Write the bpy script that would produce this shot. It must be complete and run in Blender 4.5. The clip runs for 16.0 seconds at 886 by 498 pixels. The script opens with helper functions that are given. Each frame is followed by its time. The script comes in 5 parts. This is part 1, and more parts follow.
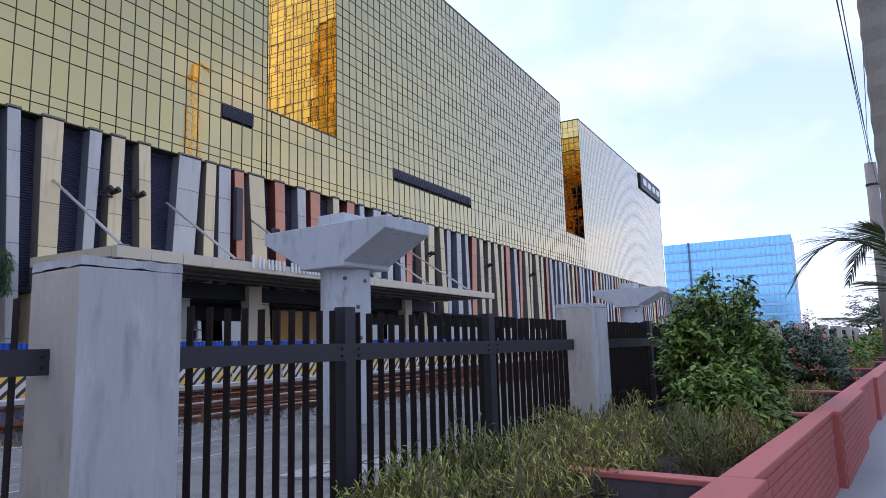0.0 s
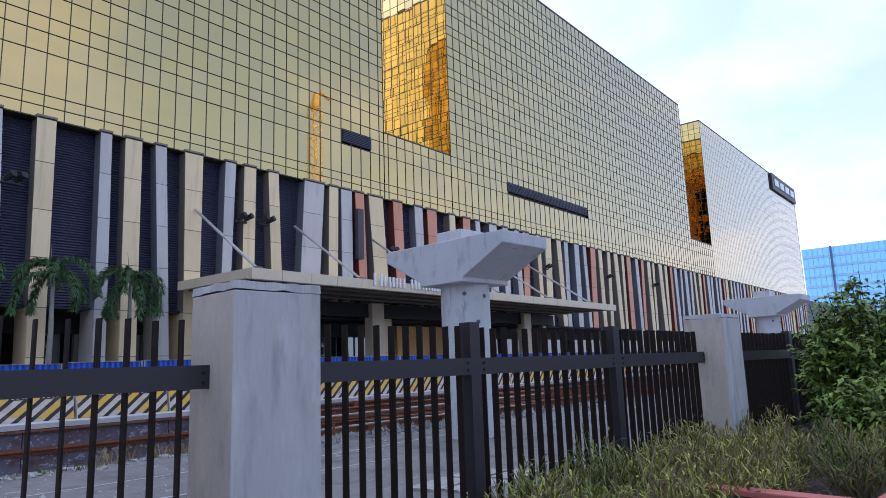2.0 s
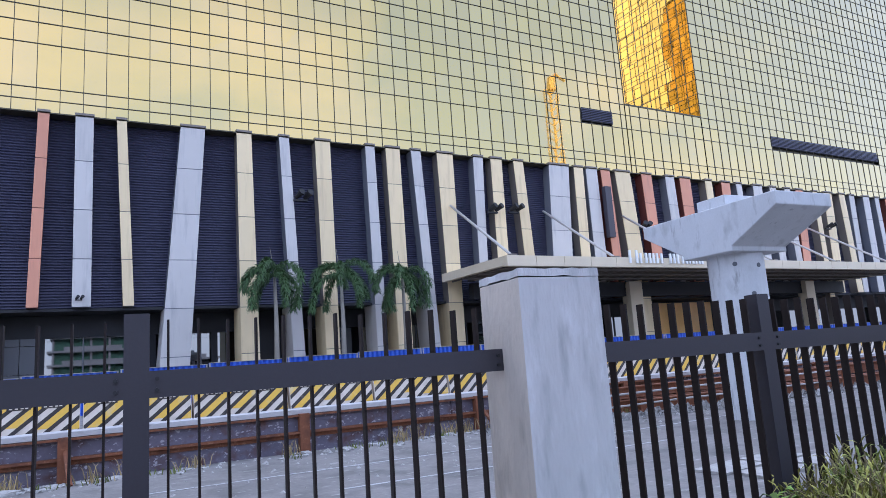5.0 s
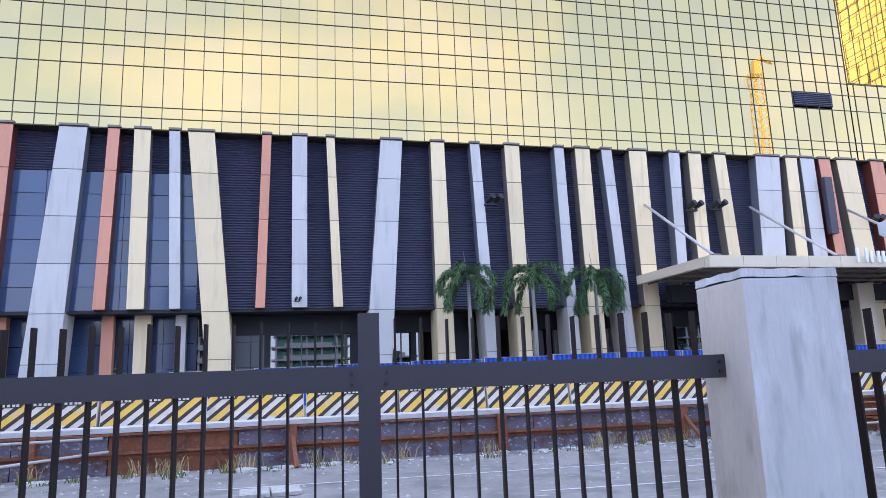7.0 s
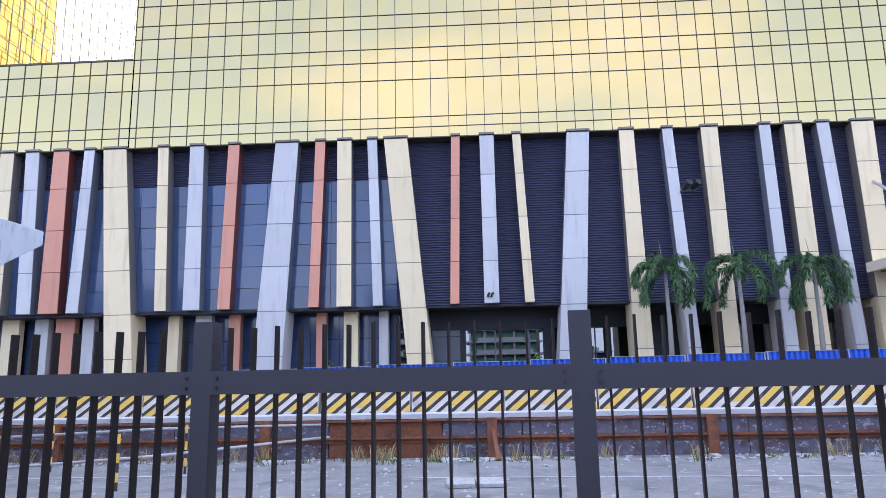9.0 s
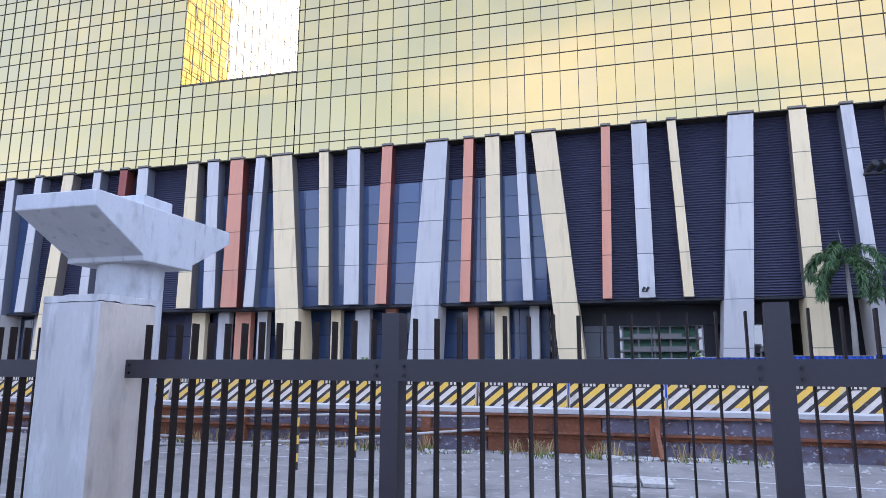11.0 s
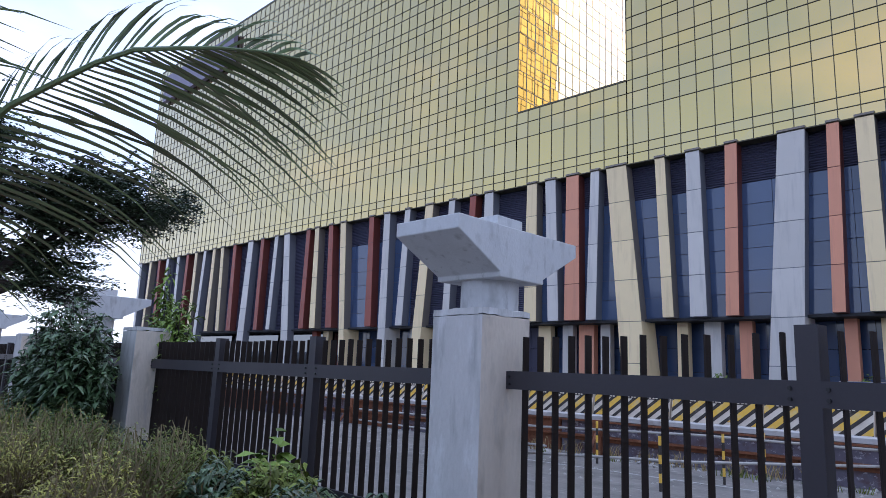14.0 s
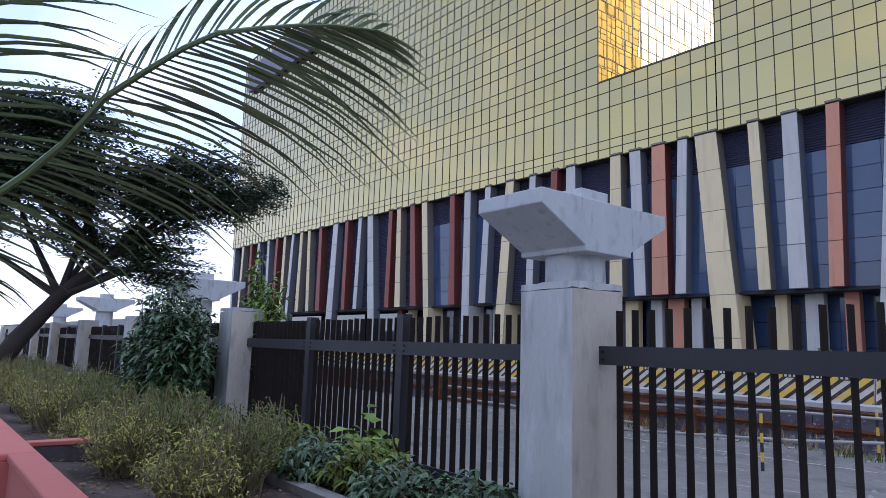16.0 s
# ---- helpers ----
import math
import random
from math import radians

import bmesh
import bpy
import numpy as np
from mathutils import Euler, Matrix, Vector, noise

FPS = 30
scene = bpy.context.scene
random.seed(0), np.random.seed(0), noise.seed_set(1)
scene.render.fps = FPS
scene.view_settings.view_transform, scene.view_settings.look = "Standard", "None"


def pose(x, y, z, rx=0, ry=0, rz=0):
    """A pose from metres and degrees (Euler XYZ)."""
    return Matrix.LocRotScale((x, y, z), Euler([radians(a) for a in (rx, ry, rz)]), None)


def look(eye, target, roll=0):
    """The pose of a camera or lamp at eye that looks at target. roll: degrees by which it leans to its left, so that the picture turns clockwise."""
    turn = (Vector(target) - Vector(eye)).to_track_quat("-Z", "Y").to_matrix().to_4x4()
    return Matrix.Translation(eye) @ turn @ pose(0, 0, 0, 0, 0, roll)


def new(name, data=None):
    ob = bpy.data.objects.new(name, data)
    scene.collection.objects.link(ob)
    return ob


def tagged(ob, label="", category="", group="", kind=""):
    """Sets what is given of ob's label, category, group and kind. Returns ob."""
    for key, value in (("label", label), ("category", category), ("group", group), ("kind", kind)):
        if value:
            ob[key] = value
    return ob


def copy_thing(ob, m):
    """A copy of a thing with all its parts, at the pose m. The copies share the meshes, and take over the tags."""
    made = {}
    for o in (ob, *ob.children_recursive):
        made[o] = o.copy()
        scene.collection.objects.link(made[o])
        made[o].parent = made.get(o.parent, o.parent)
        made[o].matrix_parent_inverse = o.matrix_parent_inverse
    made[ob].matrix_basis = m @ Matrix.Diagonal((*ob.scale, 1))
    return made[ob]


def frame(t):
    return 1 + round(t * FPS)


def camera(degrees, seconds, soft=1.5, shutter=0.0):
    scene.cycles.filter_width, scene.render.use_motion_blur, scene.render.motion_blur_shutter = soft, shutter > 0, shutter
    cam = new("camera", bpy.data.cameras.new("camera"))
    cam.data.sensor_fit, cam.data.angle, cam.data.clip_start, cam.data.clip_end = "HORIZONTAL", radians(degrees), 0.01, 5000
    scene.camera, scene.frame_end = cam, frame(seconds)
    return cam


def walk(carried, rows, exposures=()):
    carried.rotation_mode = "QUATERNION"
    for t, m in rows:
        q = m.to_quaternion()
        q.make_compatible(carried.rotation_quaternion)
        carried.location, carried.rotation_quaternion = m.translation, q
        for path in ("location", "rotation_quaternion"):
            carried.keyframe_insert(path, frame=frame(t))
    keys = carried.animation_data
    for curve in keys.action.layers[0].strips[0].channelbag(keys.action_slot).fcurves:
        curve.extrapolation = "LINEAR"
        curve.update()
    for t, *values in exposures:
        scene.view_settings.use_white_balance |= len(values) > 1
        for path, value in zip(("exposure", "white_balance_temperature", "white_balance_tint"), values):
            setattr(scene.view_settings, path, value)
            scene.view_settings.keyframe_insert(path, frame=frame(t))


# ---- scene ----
cam = camera(67.0, 16.0, 0.55)
PATH = [
    (0, (-0.008, 0.277, 1.671), (1.721, 1.24, 1.958), -1.6),
    (0.5, (-0.04, 0.261, 1.671), (1.639, 1.307, 1.964), -1.7),
    (1, (-0.061, 0.245, 1.666), (1.576, 1.354, 1.968), -2.0),
    (1.5, (-0.074, 0.246, 1.671), (1.513, 1.42, 1.99), -2.0),
    (2, (-0.098, 0.253, 1.671), (1.431, 1.497, 2.01), -2.0),
    (2.5, (-0.124, 0.251, 1.674), (1.345, 1.566, 2.008), -2.6),
    (3, (-0.147, 0.242, 1.674), (1.256, 1.629, 2.004), -2.7),
    (5.5, (-0.284, 0.278, 1.672), (0.56, 2.061, 1.998), -3.7),
    (6, (-0.313, 0.284, 1.672), (0.411, 2.118, 2.007), -3.1),
    (6.5, (-0.335, 0.275, 1.672), (0.26, 2.15, 2.032), -2.5),
    (7, (-0.366, 0.271, 1.669), (0.081, 2.186, 2.029), -2.0),
    (7.5, (-0.386, 0.276, 1.663), (-0.09, 2.219, 2.031), -0.9),
    (8, (-0.392, 0.261, 1.662), (-0.255, 2.223, 2.028), -1.2),
    (8.5, (-0.41, 0.269, 1.671), (-0.397, 2.234, 2.045), -1.0),
    (9, (-0.455, 0.288, 1.683), (-0.563, 2.252, 2.043), -1.1),
    (11.5, (-0.677, 0.215, 1.663), (-1.333, 2.075, 1.993), 0.7),
    (12, (-0.771, 0.305, 1.675), (-1.575, 2.112, 1.970), 1.0),
    (12.5, (-0.811, 0.403, 1.681), (-1.815, 2.097, 2.032), 1.8),
    (13, (-0.837, 0.416, 1.685), (-1.96, 2.032, 2.04), 1.7),
    (13.5, (-0.875, 0.382, 1.695), (-2.145, 1.882, 2.069), 2.8),
    (14, (-0.922, 0.35, 1.677), (-2.302, 1.752, 2.041), 2.3),
    (14.5, (-0.925, 0.344, 1.673), (-2.353, 1.699, 2.027), 3.1),
    (15, (-0.947, 0.365, 1.676), (-2.403, 1.694, 2.014), 3.3),
    (15.5, (-0.971, 0.386, 1.671), (-2.484, 1.655, 1.987), 2.5),
    (16, (-1.007, 0.391, 1.669), (-2.556, 1.622, 1.959), 1.8),
]
walk(cam, [(t, look(eye, target, roll)) for t, eye, target, roll in PATH],
     [(0, 0.6, 5980, 24), (3, 0.8, 5930, 24), (5.5, 1.46, 5830, 24), (9, 1.68, 5780, 26), (11.5, 1.54, 5780, 25), (12.5, 1.38, 5850, 24), (14.5, 0.76, 5950, 23), (16, 0.74, 5950, 23)])

# ---- sky, sun, exposure ----
SUN_EL, SUN_AZ = radians(40), radians(4)
SUN_DIR = (math.sin(SUN_AZ) * math.cos(SUN_EL), math.cos(SUN_AZ) * math.cos(SUN_EL), math.sin(SUN_EL))
world = bpy.data.worlds.new("sky")
scene.world = world
world.use_nodes = True
wn, wl = world.node_tree.nodes, world.node_tree.links
wn.clear()
sky = wn.new("ShaderNodeTexSky")
sky.sky_type, sky.sun_disc = "NISHITA", False
sky.sun_elevation, sky.sun_rotation = SUN_EL, SUN_AZ
sky.air_density, sky.dust_density, sky.ozone_density = 1.0, 2.0, 2.0
tc = wn.new("ShaderNodeTexCoord")
sep = wn.new("ShaderNodeSeparateXYZ")
wl.new(tc.outputs["Generated"], sep.inputs[0])


def wmath(op, a, b):
    n = wn.new("ShaderNodeMath")
    n.operation = op
    for k, v in enumerate((a, b)):
        if isinstance(v, (int, float)):
            n.inputs[k].default_value = v
        else:
            wl.new(v, n.inputs[k])
    return n.outputs[0]


zz = wmath("ADD", wmath("MAXIMUM", sep.outputs[2], 0.0), 0.28)
comb = wn.new("ShaderNodeCombineXYZ")
wl.new(wmath("DIVIDE", sep.outputs[0], zz), comb.inputs[0])
wl.new(wmath("DIVIDE", sep.outputs[1], zz), comb.inputs[1])
cn = wn.new("ShaderNodeTexNoise")
cn.inputs["Scale"].default_value, cn.inputs["Detail"].default_value = 1.7, 9.0
cn.inputs["Roughness"].default_value, cn.inputs["Distortion"].default_value = 0.52, 0.2
drift = wn.new("ShaderNodeVectorMath")
drift.operation = "ADD"
wl.new(comb.outputs[0], drift.inputs[0])
drift.inputs[1].default_value = (7.9, -5.4, 1.7)
wl.new(drift.outputs[0], cn.inputs["Vector"])
ramp = wn.new("ShaderNodeValToRGB")
ramp.color_ramp.elements[0].position, ramp.color_ramp.elements[1].position = 0.49, 0.70
wl.new(cn.outputs["Fac"], ramp.inputs[0])
mixc = wn.new("ShaderNodeMix")
mixc.data_type = "RGBA"
haze = wn.new("ShaderNodeMix")
haze.data_type = "RGBA"
haze.inputs["Factor"].default_value = 0.5
wl.new(sky.outputs[0], haze.inputs["A"])
haze.inputs["B"].default_value = (4.1, 5.3, 6.6, 1)
wl.new(wmath("MULTIPLY", ramp.outputs[0], 0.44), mixc.inputs["Factor"])
low_sky = wn.new("ShaderNodeMix")
low_sky.data_type = "RGBA"
band = wmath("MULTIPLY", wmath("POWER", wmath("SUBTRACT", 1.0, wmath("MINIMUM", wmath("MAXIMUM", sep.outputs[2], 0.0), 1.0)), 6.0), 0.45)
wl.new(band, low_sky.inputs["Factor"])
wl.new(haze.outputs["Result"], low_sky.inputs["A"])
low_sky.inputs["B"].default_value = (7.2, 7.3, 7.4, 1)
wl.new(low_sky.outputs["Result"], mixc.inputs["A"])
mixc.inputs["B"].default_value = (6.5, 6.3, 5.9, 1)
bg = wn.new("ShaderNodeBackground")
bg.inputs["Strength"].default_value = 0.15
# bright haze round the sun, which stands behind the hotel
dot = wn.new("ShaderNodeVectorMath")
dot.operation = "DOT_PRODUCT"
wl.new(tc.outputs["Generated"], dot.inputs[0])
dot.inputs[1].default_value = SUN_DIR
gain = wmath("ADD", wmath("MULTIPLY", wmath("POWER", wmath("MAXIMUM", dot.outputs["Value"], 0.0), 5.0), 2.0), 1.0)
glare = wn.new("ShaderNodeVectorMath")
glare.operation = "SCALE"
wl.new(mixc.outputs["Result"], glare.inputs[0])
wl.new(gain, glare.inputs["Scale"])
wl.new(glare.outputs[0], bg.inputs[0])
wo = wn.new("ShaderNodeOutputWorld")
wl.new(bg.outputs[0], wo.inputs[0])
sun_data = bpy.data.lights.new("sun", "SUN")
sun_data.energy, sun_data.angle, sun_data.color = 0.5, radians(25), (1.0, 0.96, 0.90)
sun = new("sun", sun_data)
sun_dir = Vector(SUN_DIR)
sun.matrix_world = look(sun_dir * 100, (0, 0, 0))


# ---- materials ----
def material(name, base, rough=0.7, metal=0.0, spread=0.15, scale=1.5, fine=25.0, bump=0.1, dirt=None, dirt_amount=0.0,
             stretch=(1, 1, 1), island=0.0, coat=0.0, spec=0.5, rand=0.0, speck=None):
    m = bpy.data.materials.new(name)
    m.use_nodes = True
    n, l = m.node_tree.nodes, m.node_tree.links
    b = n["Principled BSDF"]
    b.inputs["Roughness"].default_value, b.inputs["Metallic"].default_value = rough, metal
    b.inputs["Specular IOR Level"].default_value = spec
    b.inputs["Coat Weight"].default_value = coat
    geo = n.new("ShaderNodeNewGeometry")
    mp = n.new("ShaderNodeMapping")
    mp.inputs["Scale"].default_value = stretch
    l.new(geo.outputs["Position"], mp.inputs[0])

    def tex(s, d=5):
        t = n.new("ShaderNodeTexNoise")
        t.inputs["Scale"].default_value, t.inputs["Detail"].default_value = s, d
        l.new(mp.outputs[0], t.inputs["Vector"])
        return t.outputs["Fac"]

    def mth(op, a, c):
        x = n.new("ShaderNodeMath")
        x.operation = op
        for k, v in enumerate((a, c)):
            if isinstance(v, (int, float)):
                x.inputs[k].default_value = v
            else:
                l.new(v, x.inputs[k])
        return x.outputs[0]

    large, small = tex(scale), tex(fine, 3)
    v = mth("ADD", mth("MULTIPLY", mth("SUBTRACT", large, 0.5), 2.2 * spread), mth("MULTIPLY", mth("SUBTRACT", small, 0.5), 1.3 * spread))
    if island:
        v = mth("ADD", v, mth("MULTIPLY", mth("SUBTRACT", geo.outputs["Random Per Island"], 0.5), 2 * island))
    if rand:
        oi = n.new("ShaderNodeObjectInfo")
        v = mth("ADD", v, mth("MULTIPLY", mth("SUBTRACT", oi.outputs["Random"], 0.5), 2 * rand))
    v = mth("ADD", v, 1.0)
    mul = n.new("ShaderNodeVectorMath")
    mul.operation = "SCALE"
    mul.inputs[0].default_value = base
    l.new(v, mul.inputs["Scale"])
    col = mul.outputs[0]
    if dirt:
        r = n.new("ShaderNodeValToRGB")
        r.color_ramp.elements[0].position, r.color_ramp.elements[1].position = 0.62 - 0.3 * dirt_amount, 0.86 - 0.3 * dirt_amount
        l.new(tex(scale * 2.3, 8), r.inputs[0])
        mx = n.new("ShaderNodeMix")
        mx.data_type = "RGBA"
        l.new(r.outputs[0], mx.inputs["Factor"])
        l.new(col, mx.inputs["A"])
        mx.inputs["B"].default_value = (*dirt, 1)
        col = mx.outputs["Result"]
    if speck:
        tint, size, low, high, pull = speck
        mp2 = n.new("ShaderNodeMapping")
        mp2.inputs["Scale"].default_value = pull
        l.new(geo.outputs["Position"], mp2.inputs[0])
        t2 = n.new("ShaderNodeTexNoise")
        t2.inputs["Scale"].default_value, t2.inputs["Detail"].default_value, t2.inputs["Roughness"].default_value = size, 8, 0.65
        l.new(mp2.outputs[0], t2.inputs["Vector"])
        r2 = n.new("ShaderNodeValToRGB")
        r2.color_ramp.elements[0].position, r2.color_ramp.elements[1].position = low, high
        l.new(t2.outputs["Fac"], r2.inputs[0])
        mx2 = n.new("ShaderNodeMix")
        mx2.data_type = "RGBA"
        l.new(r2.outputs[0], mx2.inputs["Factor"])
        l.new(col, mx2.inputs["A"])
        mx2.inputs["B"].default_value = (*tint, 1)
        col = mx2.outputs["Result"]
    l.new(col, b.inputs["Base Color"])
    if bump:
        bp = n.new("ShaderNodeBump")
        bp.inputs["Strength"].default_value, bp.inputs["Distance"].default_value = min(1, bump), 0.01
        l.new(small, bp.inputs["Height"])
        l.new(bp.outputs[0], b.inputs["Normal"])
    rr = mth("ADD", mth("MULTIPLY", mth("SUBTRACT", large, 0.5), 0.25 * (1 if rough > 0.2 else 0.1)), rough)
    l.new(rr, b.inputs["Roughness"])
    return m


M = {}
M["gold"] = material("gold_mirror_glass", (0.45, 0.31, 0.055), 0.03, 1.0, 0.03, 0.25, 3, 0, island=0.07, coat=1.0)
M["gold"].node_tree.nodes["Principled BSDF"].inputs["Coat IOR"].default_value = 2.0
M["gold"].node_tree.nodes["Principled BSDF"].inputs["Coat Roughness"].default_value = 0.02
# notch glass: the brighter reflections there are put into a stronger gold tint
M["gold_bright"] = material("gold_glass_bright_tint", (0.74, 0.50, 0.12), 0.03, 1.0, 0.02, 0.4, 3, 0, island=0.12, coat=1.0)
M["gold_bright"].node_tree.nodes["Principled BSDF"].inputs["Coat IOR"].default_value = 1.8
M["mullion"] = material("dark_mullion", (0.07, 0.06, 0.035), 0.45, 0.4, 0.1, 1, 20, 0)
M["slat_c"] = material("cream_panel", (0.78, 0.61, 0.36), 0.5, 0, 0.06, 0.8, 30, 0.03, rand=0.07, speck=((0.62, 0.47, 0.28), 0.9, 0.52, 0.75, (2.5, 2.5, 0.25)))
M["slat_g"] = material("pale_grey_panel", (0.54, 0.505, 0.475), 0.45, 0, 0.06, 0.8, 30, 0.03, rand=0.07, speck=((0.40, 0.38, 0.37), 0.9, 0.52, 0.75, (2.5, 2.5, 0.25)))
M["slat_p"] = material("terracotta_panel", (0.65, 0.275, 0.165), 0.5, 0, 0.07, 0.8, 30, 0.03, rand=0.07, speck=((0.48, 0.2, 0.13), 0.9, 0.52, 0.75, (2.5, 2.5, 0.25)))
M["slat_r"] = material("deep_red_panel", (0.26, 0.055, 0.035), 0.5, 0, 0.08, 0.8, 30, 0.03, rand=0.1)
# darker panel colours for fin sides: their shade is put into the colour
M["grey_side"] = material("blue_grey_shaded_side", (0.15, 0.155, 0.18), 0.5, 0, 0.08, 0.6, 20, 0.02)
M["fin_side"] = material("taupe_metal_shade", (0.19, 0.16, 0.135), 0.5, 0, 0.08, 0.6, 20, 0.02)
M["red_side"] = material("dark_red_shaded_side", (0.14, 0.035, 0.025), 0.5, 0, 0.08, 0.6, 20, 0.02)
M["louvre"] = material("navy_metal_louvre", (0.066, 0.065, 0.108), 0.4, 0.2, 0.12, 0.5, 15, 0.02)
M["spandrel"] = material("blue_spandrel_glass", (0.055, 0.085, 0.165), 0.1, 0, 0.06, 0.5, 12, 0, island=0.15, spec=0.6)
M["shop"] = material("grey_mirror_shop_glass", (0.17, 0.185, 0.20), 0.015, 1.0, 0.03, 0.4, 12, 0)
M["grey_clad"] = material("grey_cladding", (0.10, 0.105, 0.12), 0.45, 0.1, 0.08, 0.5, 20, 0.02)
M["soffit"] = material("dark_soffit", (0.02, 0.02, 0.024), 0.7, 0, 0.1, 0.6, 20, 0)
M["conc"] = material("weathered_concrete", (0.505, 0.50, 0.49), 0.85, 0, 0.13, 2.6, 30, 0.6, (0.30, 0.305, 0.30), 0.3, stretch=(1.8, 1.8, 0.35), speck=((0.60, 0.60, 0.60), 4.6, 0.54, 0.68, (1.6, 1.6, 0.45)))
# pillar sides: stained concrete, warm light from the glass put into its base
M["conc_lit_side"] = material("concrete_warm_lit_side", (0.57, 0.50, 0.42), 0.88, 0, 0.14, 2.2, 30, 0.5, (0.30, 0.26, 0.21), 0.22, stretch=(1.5, 1.5, 0.5), speck=((0.38, 0.36, 0.34), 4.0, 0.55, 0.75, (1.4, 1.4, 0.4)))
M["pier"] = material("pier_concrete", (0.55, 0.555, 0.565), 0.85, 0, 0.12, 1.6, 35, 0.3, (0.36, 0.36, 0.36), 0.24, stretch=(1, 1, 0.5), speck=((0.30, 0.30, 0.30), 3.2, 0.60, 0.74, (2.2, 2.2, 0.35)))
M["steel"] = material("dark_painted_steel", (0.030, 0.027, 0.034), 0.5, 0.0, 0.12, 2, 60, 0.05)
M["bar"] = material("brown_black_steel", (0.016, 0.0105, 0.009), 0.55, 0.0, 0.12, 2, 60, 0.05, spec=0.25)
M["rust"] = material("rusted_steel", (0.20, 0.068, 0.03), 0.85, 0.0, 0.35, 1.2, 18, 0.4, (0.06, 0.024, 0.017), 0.3, speck=((0.28, 0.12, 0.06), 9.0, 0.56, 0.68, (1, 1, 1)))
M["rustplate"] = material("worn_grey_plate", (0.145, 0.125, 0.16), 0.75, 0.0, 0.3, 1.5, 16, 0.4, (0.10, 0.038, 0.024), 0.45, speck=((0.40, 0.37, 0.40), 11.0, 0.57, 0.63, (0.8, 0.8, 1.3)))
M["yard"] = material("yard_concrete", (0.205, 0.188, 0.172), 0.92, 0, 0.34, 0.6, 14, 0.8, (0.12, 0.112, 0.102), 0.42, speck=((0.37, 0.35, 0.32), 4.5, 0.58, 0.70, (0.5, 1.6, 1)))
M["rubble"] = material("broken_concrete", (0.38, 0.36, 0.33), 0.9, 0, 0.25, 6, 40, 0.7, (0.2, 0.18, 0.16), 0.3)
M["coping"] = material("pale_coping", (0.46, 0.44, 0.43), 0.85, 0, 0.15, 1.5, 20, 0.3, (0.25, 0.2, 0.17), 0.1)
M["white_b"] = material("barrier_white", (0.68, 0.58, 0.48), 0.75, 0, 0.14, 1.5, 20, 0.2, (0.42, 0.36, 0.28), 0.22)
M["yellow"] = material("barrier_yellow", (0.78, 0.46, 0.06), 0.65, 0, 0.14, 2, 20, 0.15, (0.62, 0.50, 0.30), 0.28)
M["black"] = material("barrier_black", (0.04, 0.032, 0.028), 0.75, 0, 0.3, 2, 20, 0.15, (0.16, 0.13, 0.11), 0.12)
M["blue"] = material("blue_sheet", (0.03, 0.11, 0.55), 0.5, 0, 0.12, 1, 15, 0.05)
M["pipe"] = material("pale_pipe", (0.40, 0.375, 0.35), 0.55, 0.1, 0.15, 2, 30, 0.05, (0.2, 0.13, 0.09), 0.2)
M["red"] = material("salmon_red_paint", (0.46, 0.125, 0.10), 0.75, 0, 0.10, 1.3, 30, 0.2, (0.38, 0.12, 0.10), 0.15, rand=0.05)
M["soil"] = material("dark_soil", (0.06, 0.042, 0.034), 0.95, 0, 0.4, 3, 30, 0.9, (0.11, 0.075, 0.055), 0.3)
M["asphalt"] = material("pale_ground", (0.20, 0.195, 0.19), 0.9, 0, 0.15, 0.1, 8, 0.3)
M["paver"] = material("clay_paver", (0.20, 0.135, 0.125), 0.85, 0, 0.15, 2, 30, 0.4, rand=0.2, island=0.15)
M["kerb"] = material("grey_kerb", (0.36, 0.36, 0.36), 0.85, 0, 0.1, 2, 30, 0.3)
M["leaf"] = material("green_leaf", (0.13, 0.20, 0.035), 0.55, 0, 0.25, 2, 10, 0, island=0.5, spec=0.25)
M["leaf_d"] = material("dark_leaf", (0.055, 0.10, 0.04), 0.45, 0, 0.2, 2, 10, 0, island=0.45)
M["leaf_y"] = material("olive_dry_leaf", (0.245, 0.235, 0.055), 0.6, 0, 0.25, 2, 10, 0, island=0.6, spec=0.2)
M["leaf_o"] = material("olive_green_leaf", (0.115, 0.14, 0.028), 0.6, 0, 0.25, 2, 10, 0, island=0.55, spec=0.2)
M["leaf_t"] = material("tree_leaf", (0.034, 0.058, 0.025), 0.6, 0, 0.2, 2, 10, 0, island=0.45)
M["dry"] = material("dry_grass", (0.33, 0.24, 0.11), 0.8, 0, 0.2, 2, 10, 0, island=0.4)
M["frond"] = material("palm_leaflet", (0.10, 0.15, 0.06), 0.3, 0, 0.2, 2, 20, 0, island=0.45, spec=0.6)
M["frond_far"] = material("foxtail_leaflet", (0.06, 0.125, 0.04), 0.5, 0, 0.2, 2, 20, 0, island=0.5)
M["bark"] = material("brown_bark", (0.042, 0.032, 0.026), 0.9, 0, 0.3, 3, 25, 0.6)
M["palmbark"] = material("grey_palm_trunk", (0.30, 0.27, 0.23), 0.9, 0, 0.2, 3, 25, 0.4)
M["dark_body"] = material("dark_render", (0.085, 0.07, 0.075), 0.9, 0, 0.3, 3, 25, 0.3, (0.05, 0.04, 0.04), 0.3)
M["litter"] = material("dead_brown_leaf", (0.16, 0.10, 0.06), 0.9, 0, 0.2, 3, 20, 0, island=0.6)
M["twig"] = material("tan_twig", (0.20, 0.16, 0.085), 0.9, 0, 0.2, 3, 25, 0.2)
M["petal"] = material("red_petal", (0.72, 0.14, 0.09), 0.6, 0, 0.2, 3, 20, 0, island=0.4)
